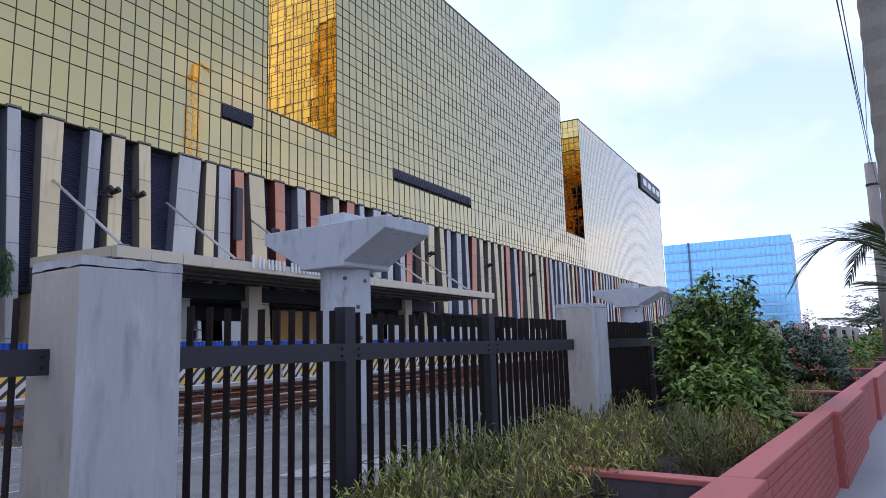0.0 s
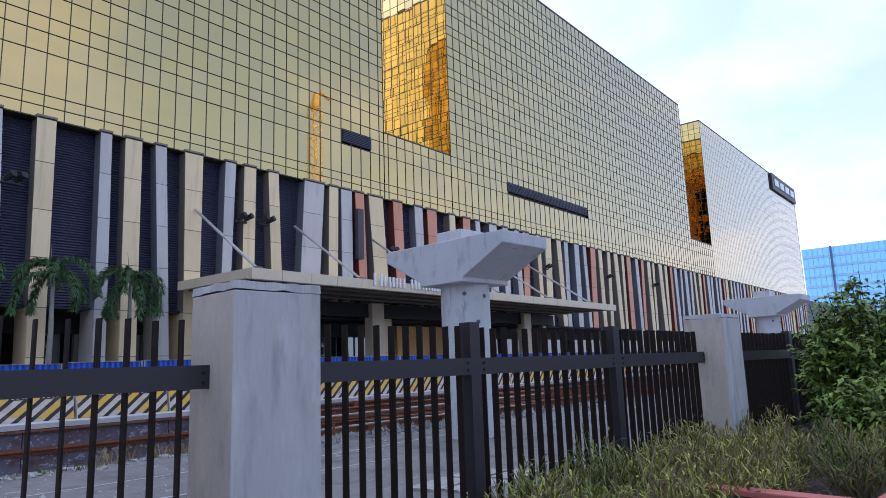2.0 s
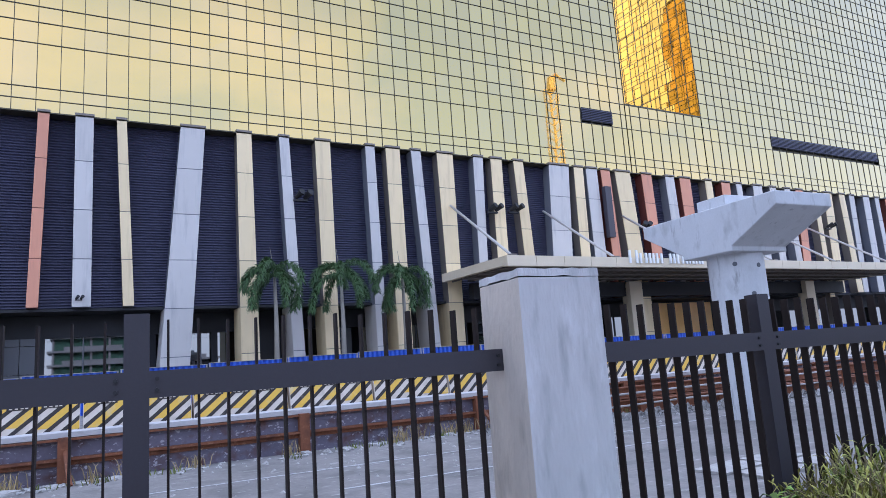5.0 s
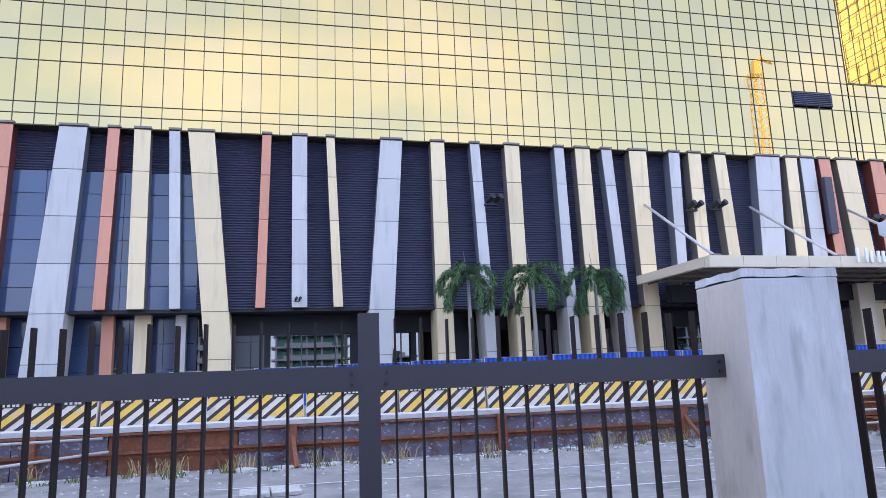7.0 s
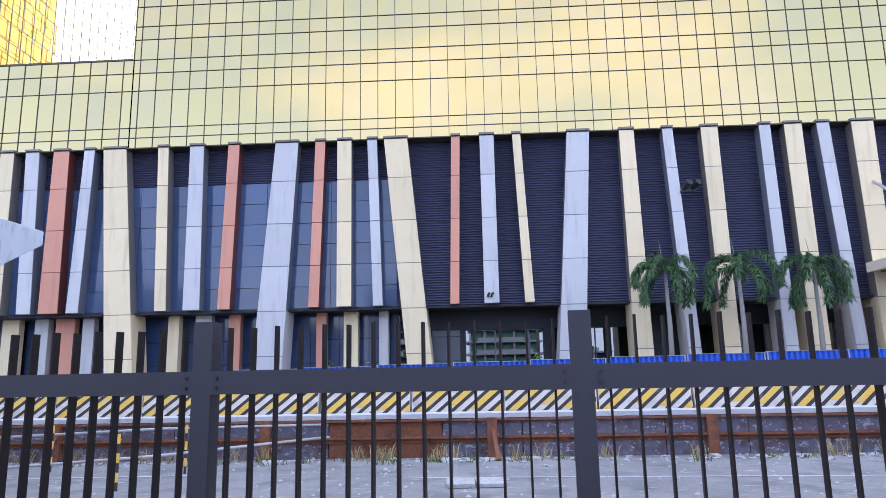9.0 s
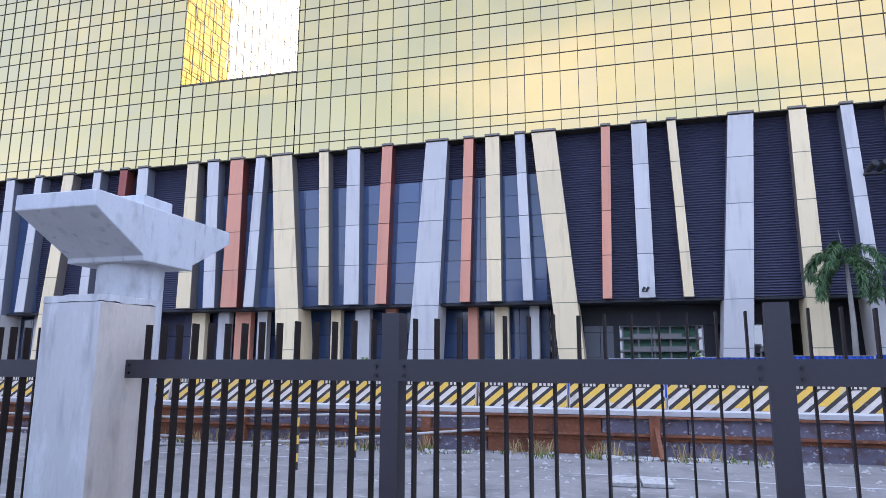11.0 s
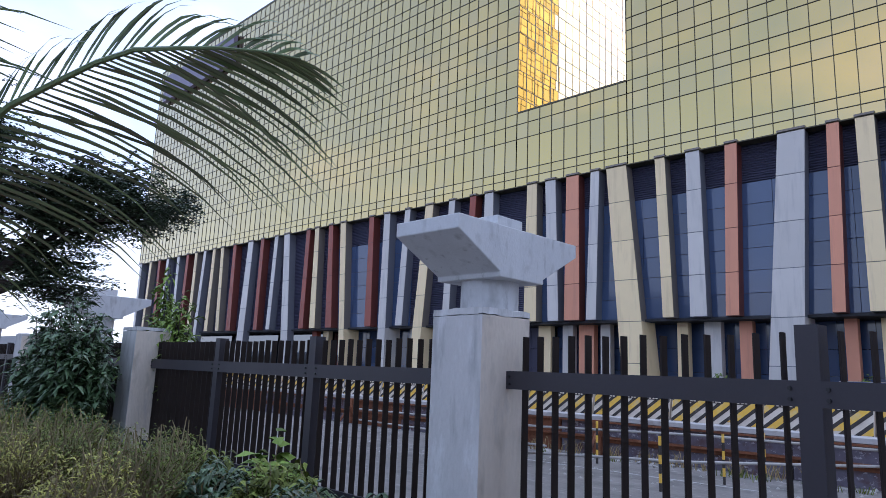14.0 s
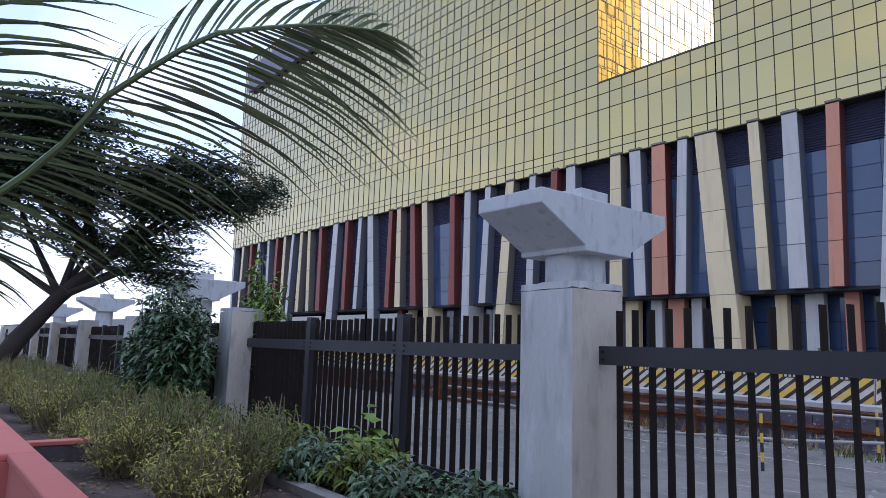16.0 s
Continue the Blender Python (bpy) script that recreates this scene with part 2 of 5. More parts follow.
M["sign"] = material("white_sign_metal", (0.82, 0.82, 0.80), 0.4, 0, 0.03, 1, 20, 0)
M["signback"] = material("dark_sign_board", (0.05, 0.045, 0.06), 0.5, 0, 0.08, 1, 20, 0)
M["signgrey"] = material("grey_violet_board", (0.16, 0.14, 0.20), 0.5, 0, 0.08, 1, 20, 0)
M["canopy"] = material("cream_canopy_metal", (0.70, 0.585, 0.42), 0.5, 0, 0.08, 0.8, 20, 0.02)
M["blueglass"] = material("sky_blue_glass", (0.23, 0.55, 0.85), 0.12, 0.55, 0.05, 0.1, 2, 0, island=0.1)
M["bluemul"] = material("pale_blue_mullion", (0.30, 0.52, 0.76), 0.5, 0, 0.05, 0.2, 2, 0)
M["crane"] = material("yellow_crane_paint", (0.85, 0.52, 0.12), 0.5, 0, 0.1, 1, 10, 0)
M["lamp"] = material("black_fitting", (0.02, 0.02, 0.022), 0.5, 0.2, 0.1, 3, 30, 0)
M["wire"] = material("black_cable", (0.015, 0.015, 0.015), 0.6, 0, 0.1, 3, 30, 0)
M["far"] = material("far_pale_wall", (0.5, 0.5, 0.52), 0.8, 0, 0.08, 0.2, 3, 0)


# ---- building blocks ----
def mesh_of(name, verts, faces, mats, index=None, smooth=False):
    me = bpy.data.meshes.new(name)
    me.from_pydata(verts, [], faces)
    for m in (mats if isinstance(mats, (list, tuple)) else [mats]):
        me.materials.append(m)
    if index:
        me.polygons.foreach_set("material_index", index)
    if smooth:
        me.polygons.foreach_set("use_smooth", [True] * len(faces))
    me.update()
    return me


class Geo:
    """Collects boxes, prisms and tubes for one mesh."""

    def __init__(self):
        self.v, self.f, self.i = [], [], []

    def add(self, vs, fs, mi=0):
        o = len(self.v)
        self.v += [tuple(p) for p in vs]
        self.f += [tuple(o + k for k in f) for f in fs]
        self.i += [mi] * len(fs)
        return self

    def box(self, x0, x1, y0, y1, z0, z1, mi=0):
        return self.hexa([(x0, y0, z0), (x1, y0, z0), (x1, y1, z0), (x0, y1, z0), (x0, y0, z1), (x1, y0, z1), (x1, y1, z1), (x0, y1, z1)], mi)

    def hexa(self, p, mi=0):
        return self.add(p, [(3, 2, 1, 0), (4, 5, 6, 7), (0, 1, 5, 4), (1, 2, 6, 5), (2, 3, 7, 6), (3, 0, 4, 7)], mi)

    def quad(self, a, b, c, d, mi=0):
        return self.add([a, b, c, d], [(0, 1, 2, 3)], mi)

    def tube(self, pts, radii, n=8, mi=0, cap=True):
        pts = [Vector(p) for p in pts]
        rings = []
        for k, p in enumerate(pts):
            d = (pts[min(k + 1, len(pts) - 1)] - pts[max(k - 1, 0)]).normalized()
            a = d.cross(Vector((0.31, 0.22, 0.93)) if abs(d.z) < 0.8 else Vector((1, 0, 0))).normalized()
            b = d.cross(a)
            rings.append([p + radii[k] * (math.cos(2 * math.pi * j / n) * a + math.sin(2 * math.pi * j / n) * b) for j in range(n)])
        vs = [q for r in rings for q in r]
        fs = [(k * n + j, k * n + (j + 1) % n, (k + 1) * n + (j + 1) % n, (k + 1) * n + j) for k in range(len(pts) - 1) for j in range(n)]
        if cap:
            fs += [tuple(range(n - 1, -1, -1)), tuple(range((len(pts) - 1) * n, len(pts) * n))]
        return self.add(vs, fs, mi)

    def mesh(self, name, mats, smooth=False):
        return mesh_of(name, self.v, self.f, mats, self.i if isinstance(mats, (list, tuple)) and len(mats) > 1 else None, smooth)


def part(name, geo, mats, parent=None, label="", smooth=False, kind=""):
    me = geo if isinstance(geo, bpy.types.Mesh) else geo.mesh(name, mats, smooth)
    ob = new(name, me)
    if parent:
        ob.parent = parent
    return tagged(ob, label=label, kind=kind)


def thing(name, label, category, at=None, group="", kind="", geo=None, mats=None, smooth=False):
    ob = new(name, geo.mesh(name, mats, smooth) if geo else None)
    if at is not None:
        ob.matrix_basis = at
    return tagged(ob, label, category, group, kind)


def bevel(ob, w=0.01, seg=2):
    b = ob.modifiers.new("bevel", "BEVEL")
    b.width, b.segments, b.limit_method = w, seg, "ANGLE"
    return ob


# the fence, the planter and the pavement run at a slant to the hotel
SLANT = 0.1
FENCE = pose(0, 3.45, 0, 0, 0, -math.degrees(math.atan(SLANT)))
rnd = random.Random(7)


def slant(x, off):
    return off - SLANT * x


# ---- ground ----
def ground_sheet():
    g = Geo()
    R = 3000
    g.quad((-R, -R, 0), (R, -R, 0), (R, R, 0), (-R, R, 0))
    return part("ground", g, M["asphalt"], kind="structure", label="pale grey asphalt and concrete ground")


ground_sheet()
yard = Geo()
ny = 60
for a in range(ny):
    for c in range(6):
        x0, x1 = -60 + a * 2.5, -57.5 + a * 2.5
        y0, y1, y2, y3 = 0, 0, 0, 0
        f0, f1 = 4.05 - SLANT * max(x0, -1.0), 4.05 - SLANT * max(x1, -1.0)
        y0 = f0 + c * (14.0 - f0) / 6
        y1 = f0 + (c + 1) * (14.0 - f0) / 6
        y2 = f1 + (c + 1) * (14.0 - f1) / 6
        y3 = f1 + c * (14.0 - f1) / 6
        yard.quad((x0, y0, 0.012), (x1, y3, 0.012), (x1, y2, 0.012), (x0, y1, 0.012))
part("yard_floor", yard, M["yard"], kind="structure", label="dusty cracked concrete yard behind the fence")
platform = Geo().box(-260, 300, 14.35, 80, 0.0, 0.79)
part("forecourt", platform, M["yard"], kind="structure", label="raised concrete forecourt in front of the hotel")

# ---- hotel ----
hotel = thing("hotel_building", "long hotel of gold mirror glass above slanted cream, grey, terracotta fins", "building")
COL = 1.261
ROWS = [17.9, 18.71, 19.47, 22.32, 23.70]
while ROWS[-1] < 52.6:
    ROWS += [ROWS[-1] + 1.06, ROWS[-1] + 2.66]
ROWS = [round(z, 3) for z in ROWS]
LOW = ROWS[5]
TOP = ROWS[-1]
GLASS_Y = 45.12
# stretches of the front: x0, x1, lowest row, highest row
BLOCKS = [(-118.0, -36.35, 17.9, TOP), (-36.35, -25.53, 17.9, LOW), (-25.53, 46.23, 17.9, TOP), (46.23, 57.0, 17.9, LOW),
          (57.0, 134.0, 17.9, TOP), (134.0, 146.6, 17.9, LOW), (146.6, 235.0, 17.9, TOP)]
core = Geo()
for x0, x1, z0, z1 in BLOCKS:
    core.box(x0 + 0.08, x1 - 0.08, GLASS_Y + 0.35, 66, z0 + 0.1, z1 - 0.12)
part("core_wall", core, M["mullion"], hotel)
for x0, x1, z0, z1 in (b for b in BLOCKS if b[3] == TOP):
    part("roof", Geo().box(x0 - 0.05, x1 + 0.05, GLASS_Y - 0.05, 66.6, TOP, TOP + 0.25), M["mullion"], hotel)
for x0, x1, z0, z1 in (b for b in BLOCKS if b[3] == LOW):
    part("terrace", Geo().box(x0 + 0.1, x1 - 0.1, GLASS_Y - 0.05, 78, LOW, LOW + 0.12), M["mullion"], hotel)


def pane_quad(ox, oy, oz, ux, uy, w, h, r, tip=0.0011):
    """Corners of one pane, tipped by a hair so that its reflection breaks at the joints."""
    a, b = r.gauss(0, tip), r.gauss(0, tip)
    out = []
    for s, t in ((0, 0), (1, 0), (1, 1), (0, 1)):
        d = a * (s - 0.5) * w + b * (t - 0.5) * h
        out.append((ox + ux * s * w - uy * d, oy + uy * s * w + ux * d, oz + t * h))
    return out


glass_r = random.Random(3)
near_panes = []
VENTS = [(40.66, 44.46, 22.55, 23.82), (68.2, 89.5, 22.72, 23.95)]
for x0, x1, z0, z1 in BLOCKS:
    g, mul = Geo(), Geo()
    thin = 0.35 if x0 > 140 else 1.0
    k0 = math.ceil((x0 + 0.2 - 0.187) / COL)
    xs = [x0]
    while 0.187 + k0 * COL < x1 - 0.2:
        xs.append(0.187 + k0 * COL)
        k0 += 1
    xs.append(x1)
    for xa, xb in zip(xs, xs[1:]):
        for za, zb in zip(ROWS, ROWS[1:]):
            if za < z0 - 0.01 or zb > z1 + 0.01:
                continue
            q = pane_quad(xa, GLASS_Y, za, 1, 0, xb - xa, zb - za, glass_r)
            xm, zm = (xa + xb) / 2, (za + zb) / 2
            if any(a < xm < b and c - 0.4 < zm < d + 0.4 for a, b, c, d in VENTS) and zb - za > 1.3 and za < 23:
                continue
            if -20 < xm < 30 and zm < 26 and len(near_panes) < 290:
                near_panes.append(q)
            else:
                g.add(q, [(0, 1, 2, 3)])
    part("curtain_glass", g, M["gold"], hotel, "gold mirror glass panes", kind="stuff")
    for x in xs:
        mul.box(x - thin * 0.02, x + thin * 0.02, GLASS_Y - 0.05 * thin, GLASS_Y + 0.06, z0, z1)
    for z in ROWS:
        if z0 - 0.01 <= z <= z1 + 0.01:
            mul.box(x0, x1, GLASS_Y - 0.047 * thin, GLASS_Y + 0.05, z - 0.024 * thin, z + 0.024 * thin)
    part("mullion_grid", mul, M["mullion"], hotel, "thin dark bronze mullions", kind="stuff")
# glazed return walls of the notches, brighter reflections put into the glass colour
for x, sgn, z0 in ((57.0, -1, LOW), (46.23, 1, LOW), (-36.35, 1, LOW), (-25.53, -1, LOW), (146.6, -1, LOW), (134.0, 1, LOW), (-118.0, -1, 17.9), (235.0, 1, 17.9)):
    g, mul = Geo(), Geo()
    xs = x + sgn * 0.02
    ys = [GLASS_Y + k * COL for k in range(18)]
    for ya, yb in zip(ys, ys[1:]):
        for za, zb in zip(ROWS, ROWS[1:]):
            if za >= z0 - 0.01:
                q = pane_quad(xs, ya, za, 0, 1, yb - ya, zb - za, glass_r, 0.005)
                g.add(q, [(0, 1, 2, 3)])
    for y in ys:
        mul.box(xs - 0.022, xs + 0.022, y - 0.045, y + 0.045, z0, TOP)
    for z in ROWS:
        if z >= z0 - 0.01:
            mul.box(xs - 0.02, xs + 0.02, GLASS_Y, ys[-1], z - 0.03, z + 0.03)
    part("return_glass", g, M["gold_bright"], hotel, "gold glass panes, brighter reflections put into the tint", kind="stuff")
    part("return_mullions", mul, M["mullion"], hotel, kind="stuff")
for x0, x1, z0, z1 in VENTS:
    vent = part("vent_louvre", Geo().box(x0, x1, GLASS_Y - 0.02, GLASS_Y + 0.3, z0, z1), M["soffit"], hotel, "dark louvred vent in the glass")
    for k in range(7):
        z = z0 + 0.08 + k * (z1 - z0 - 0.1) / 7
        part("vent_slat", Geo().hexa([(x0, GLASS_Y - 0.08, z), (x1, GLASS_Y - 0.08, z), (x1, GLASS_Y - 0.02, z + 0.08), (x0, GLASS_Y - 0.02, z + 0.08),
                                      (x0, GLASS_Y - 0.08, z + 0.03), (x1, GLASS_Y - 0.08, z + 0.03), (x1, GLASS_Y - 0.02, z + 0.11), (x0, GLASS_Y - 0.02, z + 0.11)]), M["louvre"], vent)

# podium: ribbed navy wall behind the fins
LOUVRE_Y = 46.0
podium = Geo()
for x0, x1 in ((-118, -64), (-50, -34), (-6.2, 300.0)):
    z = 6.12
    while z < 17.85:
        podium.add([(x0, LOUVRE_Y, z), (x1, LOUVRE_Y, z), (x1, LOUVRE_Y - 0.09, z + 0.05), (x0, LOUVRE_Y - 0.09, z + 0.05), (x1, LOUVRE_Y, z + 0.17), (x0, LOUVRE_Y, z + 0.17)],
                   [(0, 1, 2, 3), (3, 2, 4, 5)])
        z += 0.175
for x0, x1 in ((-64, -50), (-34, -6.2)):
    z = 15.22
    while z < 17.85:
        podium.add([(x0, LOUVRE_Y, z), (x1, LOUVRE_Y, z), (x1, LOUVRE_Y - 0.09, z + 0.05), (x0, LOUVRE_Y - 0.09, z + 0.05), (x1, LOUVRE_Y, z + 0.17), (x0, LOUVRE_Y, z + 0.17)],
                   [(0, 1, 2, 3), (3, 2, 4, 5)])
        z += 0.175
part("ribbed_wall", podium, M["louvre"], hotel, "dark navy horizontally ribbed metal cladding")
part("podium_wall", Geo().box(-118, 235, LOUVRE_Y + 0.05, 78, 6.1, 17.95), M["louvre"], hotel)
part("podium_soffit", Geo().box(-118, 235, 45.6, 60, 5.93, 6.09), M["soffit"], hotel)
part("podium_coping", Geo().box(-118.1, 235.1, 45.0, 46.1, 17.86, 17.94), M["mullion"], hotel)
# blue glass bays
for x0, x1 in ((-64, -50), (-34, -6.2)):
    g = Geo()
    n = round((x1 - x0) / 4.6)
    for k in range(n):
        for j in range(6):
            w, h = (x1 - x0) / n, 9.05 / 6
            a, b = x0 + k * w, 6.15 + j * h
            g.box(a + 0.015, a + w - 0.015, LOUVRE_Y - 0.07, LOUVRE_Y, b + 0.02, b + h - 0.02)
    part("spandrel_glass", g, M["spandrel"], hotel, "dark blue glass panels", kind="stuff")

# fins: top x0, x1, foot x0, x1 (at the height that follows), kind of cladding; capitals reach the ground
FINS = [(-33.1, -32.1, -32.7, -31.7, "g"), (-31.0, -29.85, -31.15, -29.75, "p"), (-28.7, -27.95, -29.15, -28.3, "g"), (-27.3, -25.62, -26.15, -24.2, "C"),
        (-23.25, -22.5, -22.85, -22.05, "c"), (-20.9, -19.9, -20.86, -19.7, "g"), (-18.1, -17.3, -18.45, -17.6, "p"), (-14.68, -13.05, -15.9, -13.85, "G"),
        (-11.82, -11.12, -12.15, -11.45, "p"), (-10.25, -9.25, -10.2, -9.2, "c"), (-8.12, -7.45, -7.7, -7.05, "g"), (-6.95, -5.3, -5.45, -3.8, "C"),
        (-2.2, -1.6, -2.5, -1.9, "p"), (-0.22, 0.77, -0.2, 0.8, "g"), (2.06, 2.62, 2.53, 3.15, "c"), (5.85, 7.38, 4.6, 6.35, "G"),
        (9.43, 10.42, 9.5, 10.7, "C"), (12.35, 13.05, 12.95, 13.75, "G"), (14.97, 16.1, 15.25, 16.25, "C"), (18.88, 19.62, 19.1, 19.9, "G"),
        (20.55, 21.72, 20.78, 21.9, "C"), (22.7, 23.53, 23.5, 24.25, "G"), (25.0, 26.45, 25.3, 26.45, "C"), (28.4, 29.32, 28.2, 28.95, "g"),
        (30.1, 31.2, 30.05, 31.1, "c"), (32.4, 33.4, 32.95, 33.95, "c"), (36.2, 38.4, 35.4, 37.4, "G"), (39.0, 40.05, 38.8, 39.85, "c"),
        (40.4, 41.7, 40.5, 41.8, "g"), (42.15, 43.25, 42.8, 43.7, "p"), (43.9, 45.8, 45.2, 46.9, "C"), (47.3, 48.6, 47.7, 49.0, "p"),
        (50.5, 51.7, 50.9, 52.1, "g"), (52.5, 54.0, 52.8, 54.2, "p"),
        (-35.0, -34.0, -35.15, -33.9, "c"), (-39.8, -38.2, -39.9, -38.0, "G"), (-41.6, -40.4, -42.0, -40.9, "p"), (-44.3, -43.2, -44.7, -43.5, "g"),
        (-47.5, -45.7, -48.9, -46.9, "C"), (-50.5, -49.4, -51.2, -49.9, "g"), (-53.75, -52.0, -53.8, -51.8, "G"), (-56.2, -54.95, -56.0, -54.5, "p"),
        (-61.3, -59.4, -60.1, -58.3, "C"), (-63.5, -62.0, -62.9, -61.0, "p"), (-66.2, -64.6, -66.0, -64.1, "c"), (-67.95, -66.4, -68.2, -66.5, "p"),
        (-72.8, -70.5, -71.6, -69.0, "G"), (-74.95, -73.2, -75.4, -73.6, "g"), (-78.3, -76.5, -78.4, -76.5, "p"), (-81.5, -79.0, -82.5, -79.6, "G"),
        (-85.5, -83.8, -85.5, -83.4, "p"), (-89.0, -87.1, -88.4, -86.4, "c"), (-91.4, -90.0, -91.8, -90.2, "c"), (-94.2, -92.0, -95.3, -93.0, "G"),
        (-97.0, -95.5, -97.2, -95.6, "c"), (-99.8, -98.0, -100.2, -98.2, "p"), (-103.0, -101.2, -102.6, -100.8, "g"), (-106.8, -104.9, -107.4, -105.4, "g"),
        (-110.0, -108.3, -109.6, -107.8, "p"), (-113.4, -111.5, -113.8, -112.0, "c"), (-117.4, -115.4, -117.2, -115.2, "G")]
x, k = 56.2, 0
while x < 233:
    w = (1.0, 1.3, 0.85, 1.5, 1.1)[k % 5]
    s = (0.3, -0.4, 0.7, -0.2, 0.0, 0.5, -0.6)[k % 7]
    FINS.append((x, x + w, x + s, x + s + w, "cgpcGgcpgC"[(k * 7 + k // 10) % 10]))
    x += w + (1.5, 1.0, 1.9, 1.3)[k % 4]
    k += 1
JOINTS = [17.85, 15.05, 12.0, 9.0, 5.92, 2.9]
FRONT, BACK = 45.0, 45.95
for a0, a1, b0, b1, c in FINS:
    if a0 < -36:
        cut = min(a1 - a0 - 0.75, 0.016 * abs(a1))
        a1, b1 = a1 - cut, b1 - cut
    tall = c.isupper()
    foot = 0.79 if tall else 6.12
    zt, zb = 17.95, (2.5 if tall else 5.85)

    def at(z):
        f = (zt - z) / (zt - zb)
        return a0 + (b0 - a0) * f, a1 + (b1 - a1) * f

    mat = M["slat_r" if c in "pP" and a0 < -40 else "slat_" + c.lower()]
    (l1, r1), (l0, r0) = at(zt), at(foot)
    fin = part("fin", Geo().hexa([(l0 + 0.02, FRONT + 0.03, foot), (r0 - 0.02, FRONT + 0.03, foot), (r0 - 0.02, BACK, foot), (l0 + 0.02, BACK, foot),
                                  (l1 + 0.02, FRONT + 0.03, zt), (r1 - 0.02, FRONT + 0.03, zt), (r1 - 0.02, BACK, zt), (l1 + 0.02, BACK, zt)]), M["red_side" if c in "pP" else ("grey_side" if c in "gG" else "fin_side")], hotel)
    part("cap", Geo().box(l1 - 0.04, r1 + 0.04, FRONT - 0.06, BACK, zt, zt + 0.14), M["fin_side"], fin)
    cuts = [zt] + [z for z in JOINTS[1:] if z > foot + 0.4] + [foot]
    for z1, z0 in zip(cuts, cuts[1:]):
        z1, z0 = z1 - 0.025, z0 + 0.025
        (p1, q1), (p0, q0) = at(z1), at(z0)
        yb = FRONT + 0.06
        part("panel", Geo().hexa([(p0, FRONT, z0), (q0, FRONT, z0), (q0, yb, z0), (p0, yb, z0), (p1, FRONT, z1), (q1, FRONT, z1), (q1, yb, z1), (p1, yb, z1)]), mat, fin)
    if tall and -70 < a0 < 30:
        (lt, rt), (lf, rf) = at(5.92), at(0.79)
        part("column_body", Geo().hexa([(lf, FRONT + 0.09, 0.79), (rf, FRONT + 0.09, 0.79), (rf, 47.1, 0.79), (lf, 47.1, 0.79),
                                        (lt, FRONT + 0.09, 5.92), (rt, FRONT + 0.09, 5.92), (rt, 47.1, 5.92), (lt, 47.1, 5.92)]), mat, fin)
    if not tall and -70 < a0 < -6:
        lb, rb = at(5.9)
        part("inner_column", Geo().box(lb + 0.1, rb + 0.1, 47.0, 47.6, 0.79, 5.92), mat, hotel)

# ground storey: shopfront set back under the soffit
front = part("shopfront", Geo().box(-118, 235, 48.6, 60, 0.79, 5.92), M["shop"], hotel, "dark reflecting shopfront glass")
for k in range(150):
    x = -117 + k * 2.35
    part("shop_mullion", Geo().box(x - 0.04, x + 0.04, 48.5, 48.6, 0.86, 5.9), M["grey_clad"], front) if -60 < x < 60 else None
for x0, x1, skin, label in ((-64, -50.5, "spandrel", "dark blue panels"), (-50, -34.5, "louvre", "dark navy panels"), (-34, -6.4, "spandrel", "dark blue panels"), (-4.0, -1.8, "grey_clad", "dark grey panels")):
    clad = Geo()
    n = max(2, round((x1 - x0) / 2.2))
    for k in range(n):
        for z0, z1 in ((0.87, 2.4), (2.43, 4.1), (4.13, 5.9)):
            clad.box(x0 + k * (x1 - x0) / n + 0.015, x0 + (k + 1) * (x1 - x0) / n - 0.015, 48.25, 48.45, z0, z1)
    part("wall_cladding", clad, M[skin], hotel, label + " on the ground storey wall")

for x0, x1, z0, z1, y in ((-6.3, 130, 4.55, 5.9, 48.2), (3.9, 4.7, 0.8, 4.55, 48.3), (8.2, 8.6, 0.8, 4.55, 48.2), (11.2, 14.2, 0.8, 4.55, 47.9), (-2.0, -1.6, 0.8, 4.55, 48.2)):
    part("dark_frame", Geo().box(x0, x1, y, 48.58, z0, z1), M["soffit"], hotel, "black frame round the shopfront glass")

# ---- entrance canopy ----
canopy = thing("entrance_canopy", "cream metal entrance canopy hung on pale rods with exposed ribs below", "canopy")
CX0, CX1, CY0, CY1, CZ = 24.6, 77.0, 35.9, 44.95, 8.1
n = 22
for k in range(n):
    a, b = CX0 + k * (CX1 - CX0) / n, CX0 + (k + 1) * (CX1 - CX0) / n
    part("fascia_panel", Geo().hexa([(a + 0.015, CY0 + 0.03, CZ - 0.70), (b - 0.015, CY0 + 0.03, CZ - 0.70), (b - 0.015, CY0 + 0.5, CZ - 0.70), (a + 0.015, CY0 + 0.5, CZ - 0.70),
                                     (a + 0.015, CY0, CZ), (b - 0.015, CY0, CZ), (b - 0.015, CY0 + 0.5, CZ), (a + 0.015, CY0 + 0.5, CZ)]), M["canopy"], canopy)
for x in (CX0, CX1 - 0.4):
    for k in range(4):
        a, b = CY0 + 0.52 + k * 2.1, CY0 + 0.5 + (k + 1) * 2.1
        part("side_panel", Geo().box(x, x + 0.4, a, b, CZ - 0.62, CZ), M["canopy"], canopy)
part("deck", Geo().box(CX0 + 0.42, CX1 - 0.42, CY0 + 0.52, CY1, CZ - 0.22, CZ - 0.04), M["canopy"], canopy)
for k in range(36):
    x = CX0 + 1.0 + k * (CX1 - CX0 - 2) / 35
    part("rib", Geo().box(x - 0.05, x + 0.05, CY0 + 0.55, CY1, CZ - 0.62, CZ - 0.23), M["fin_side"], canopy)
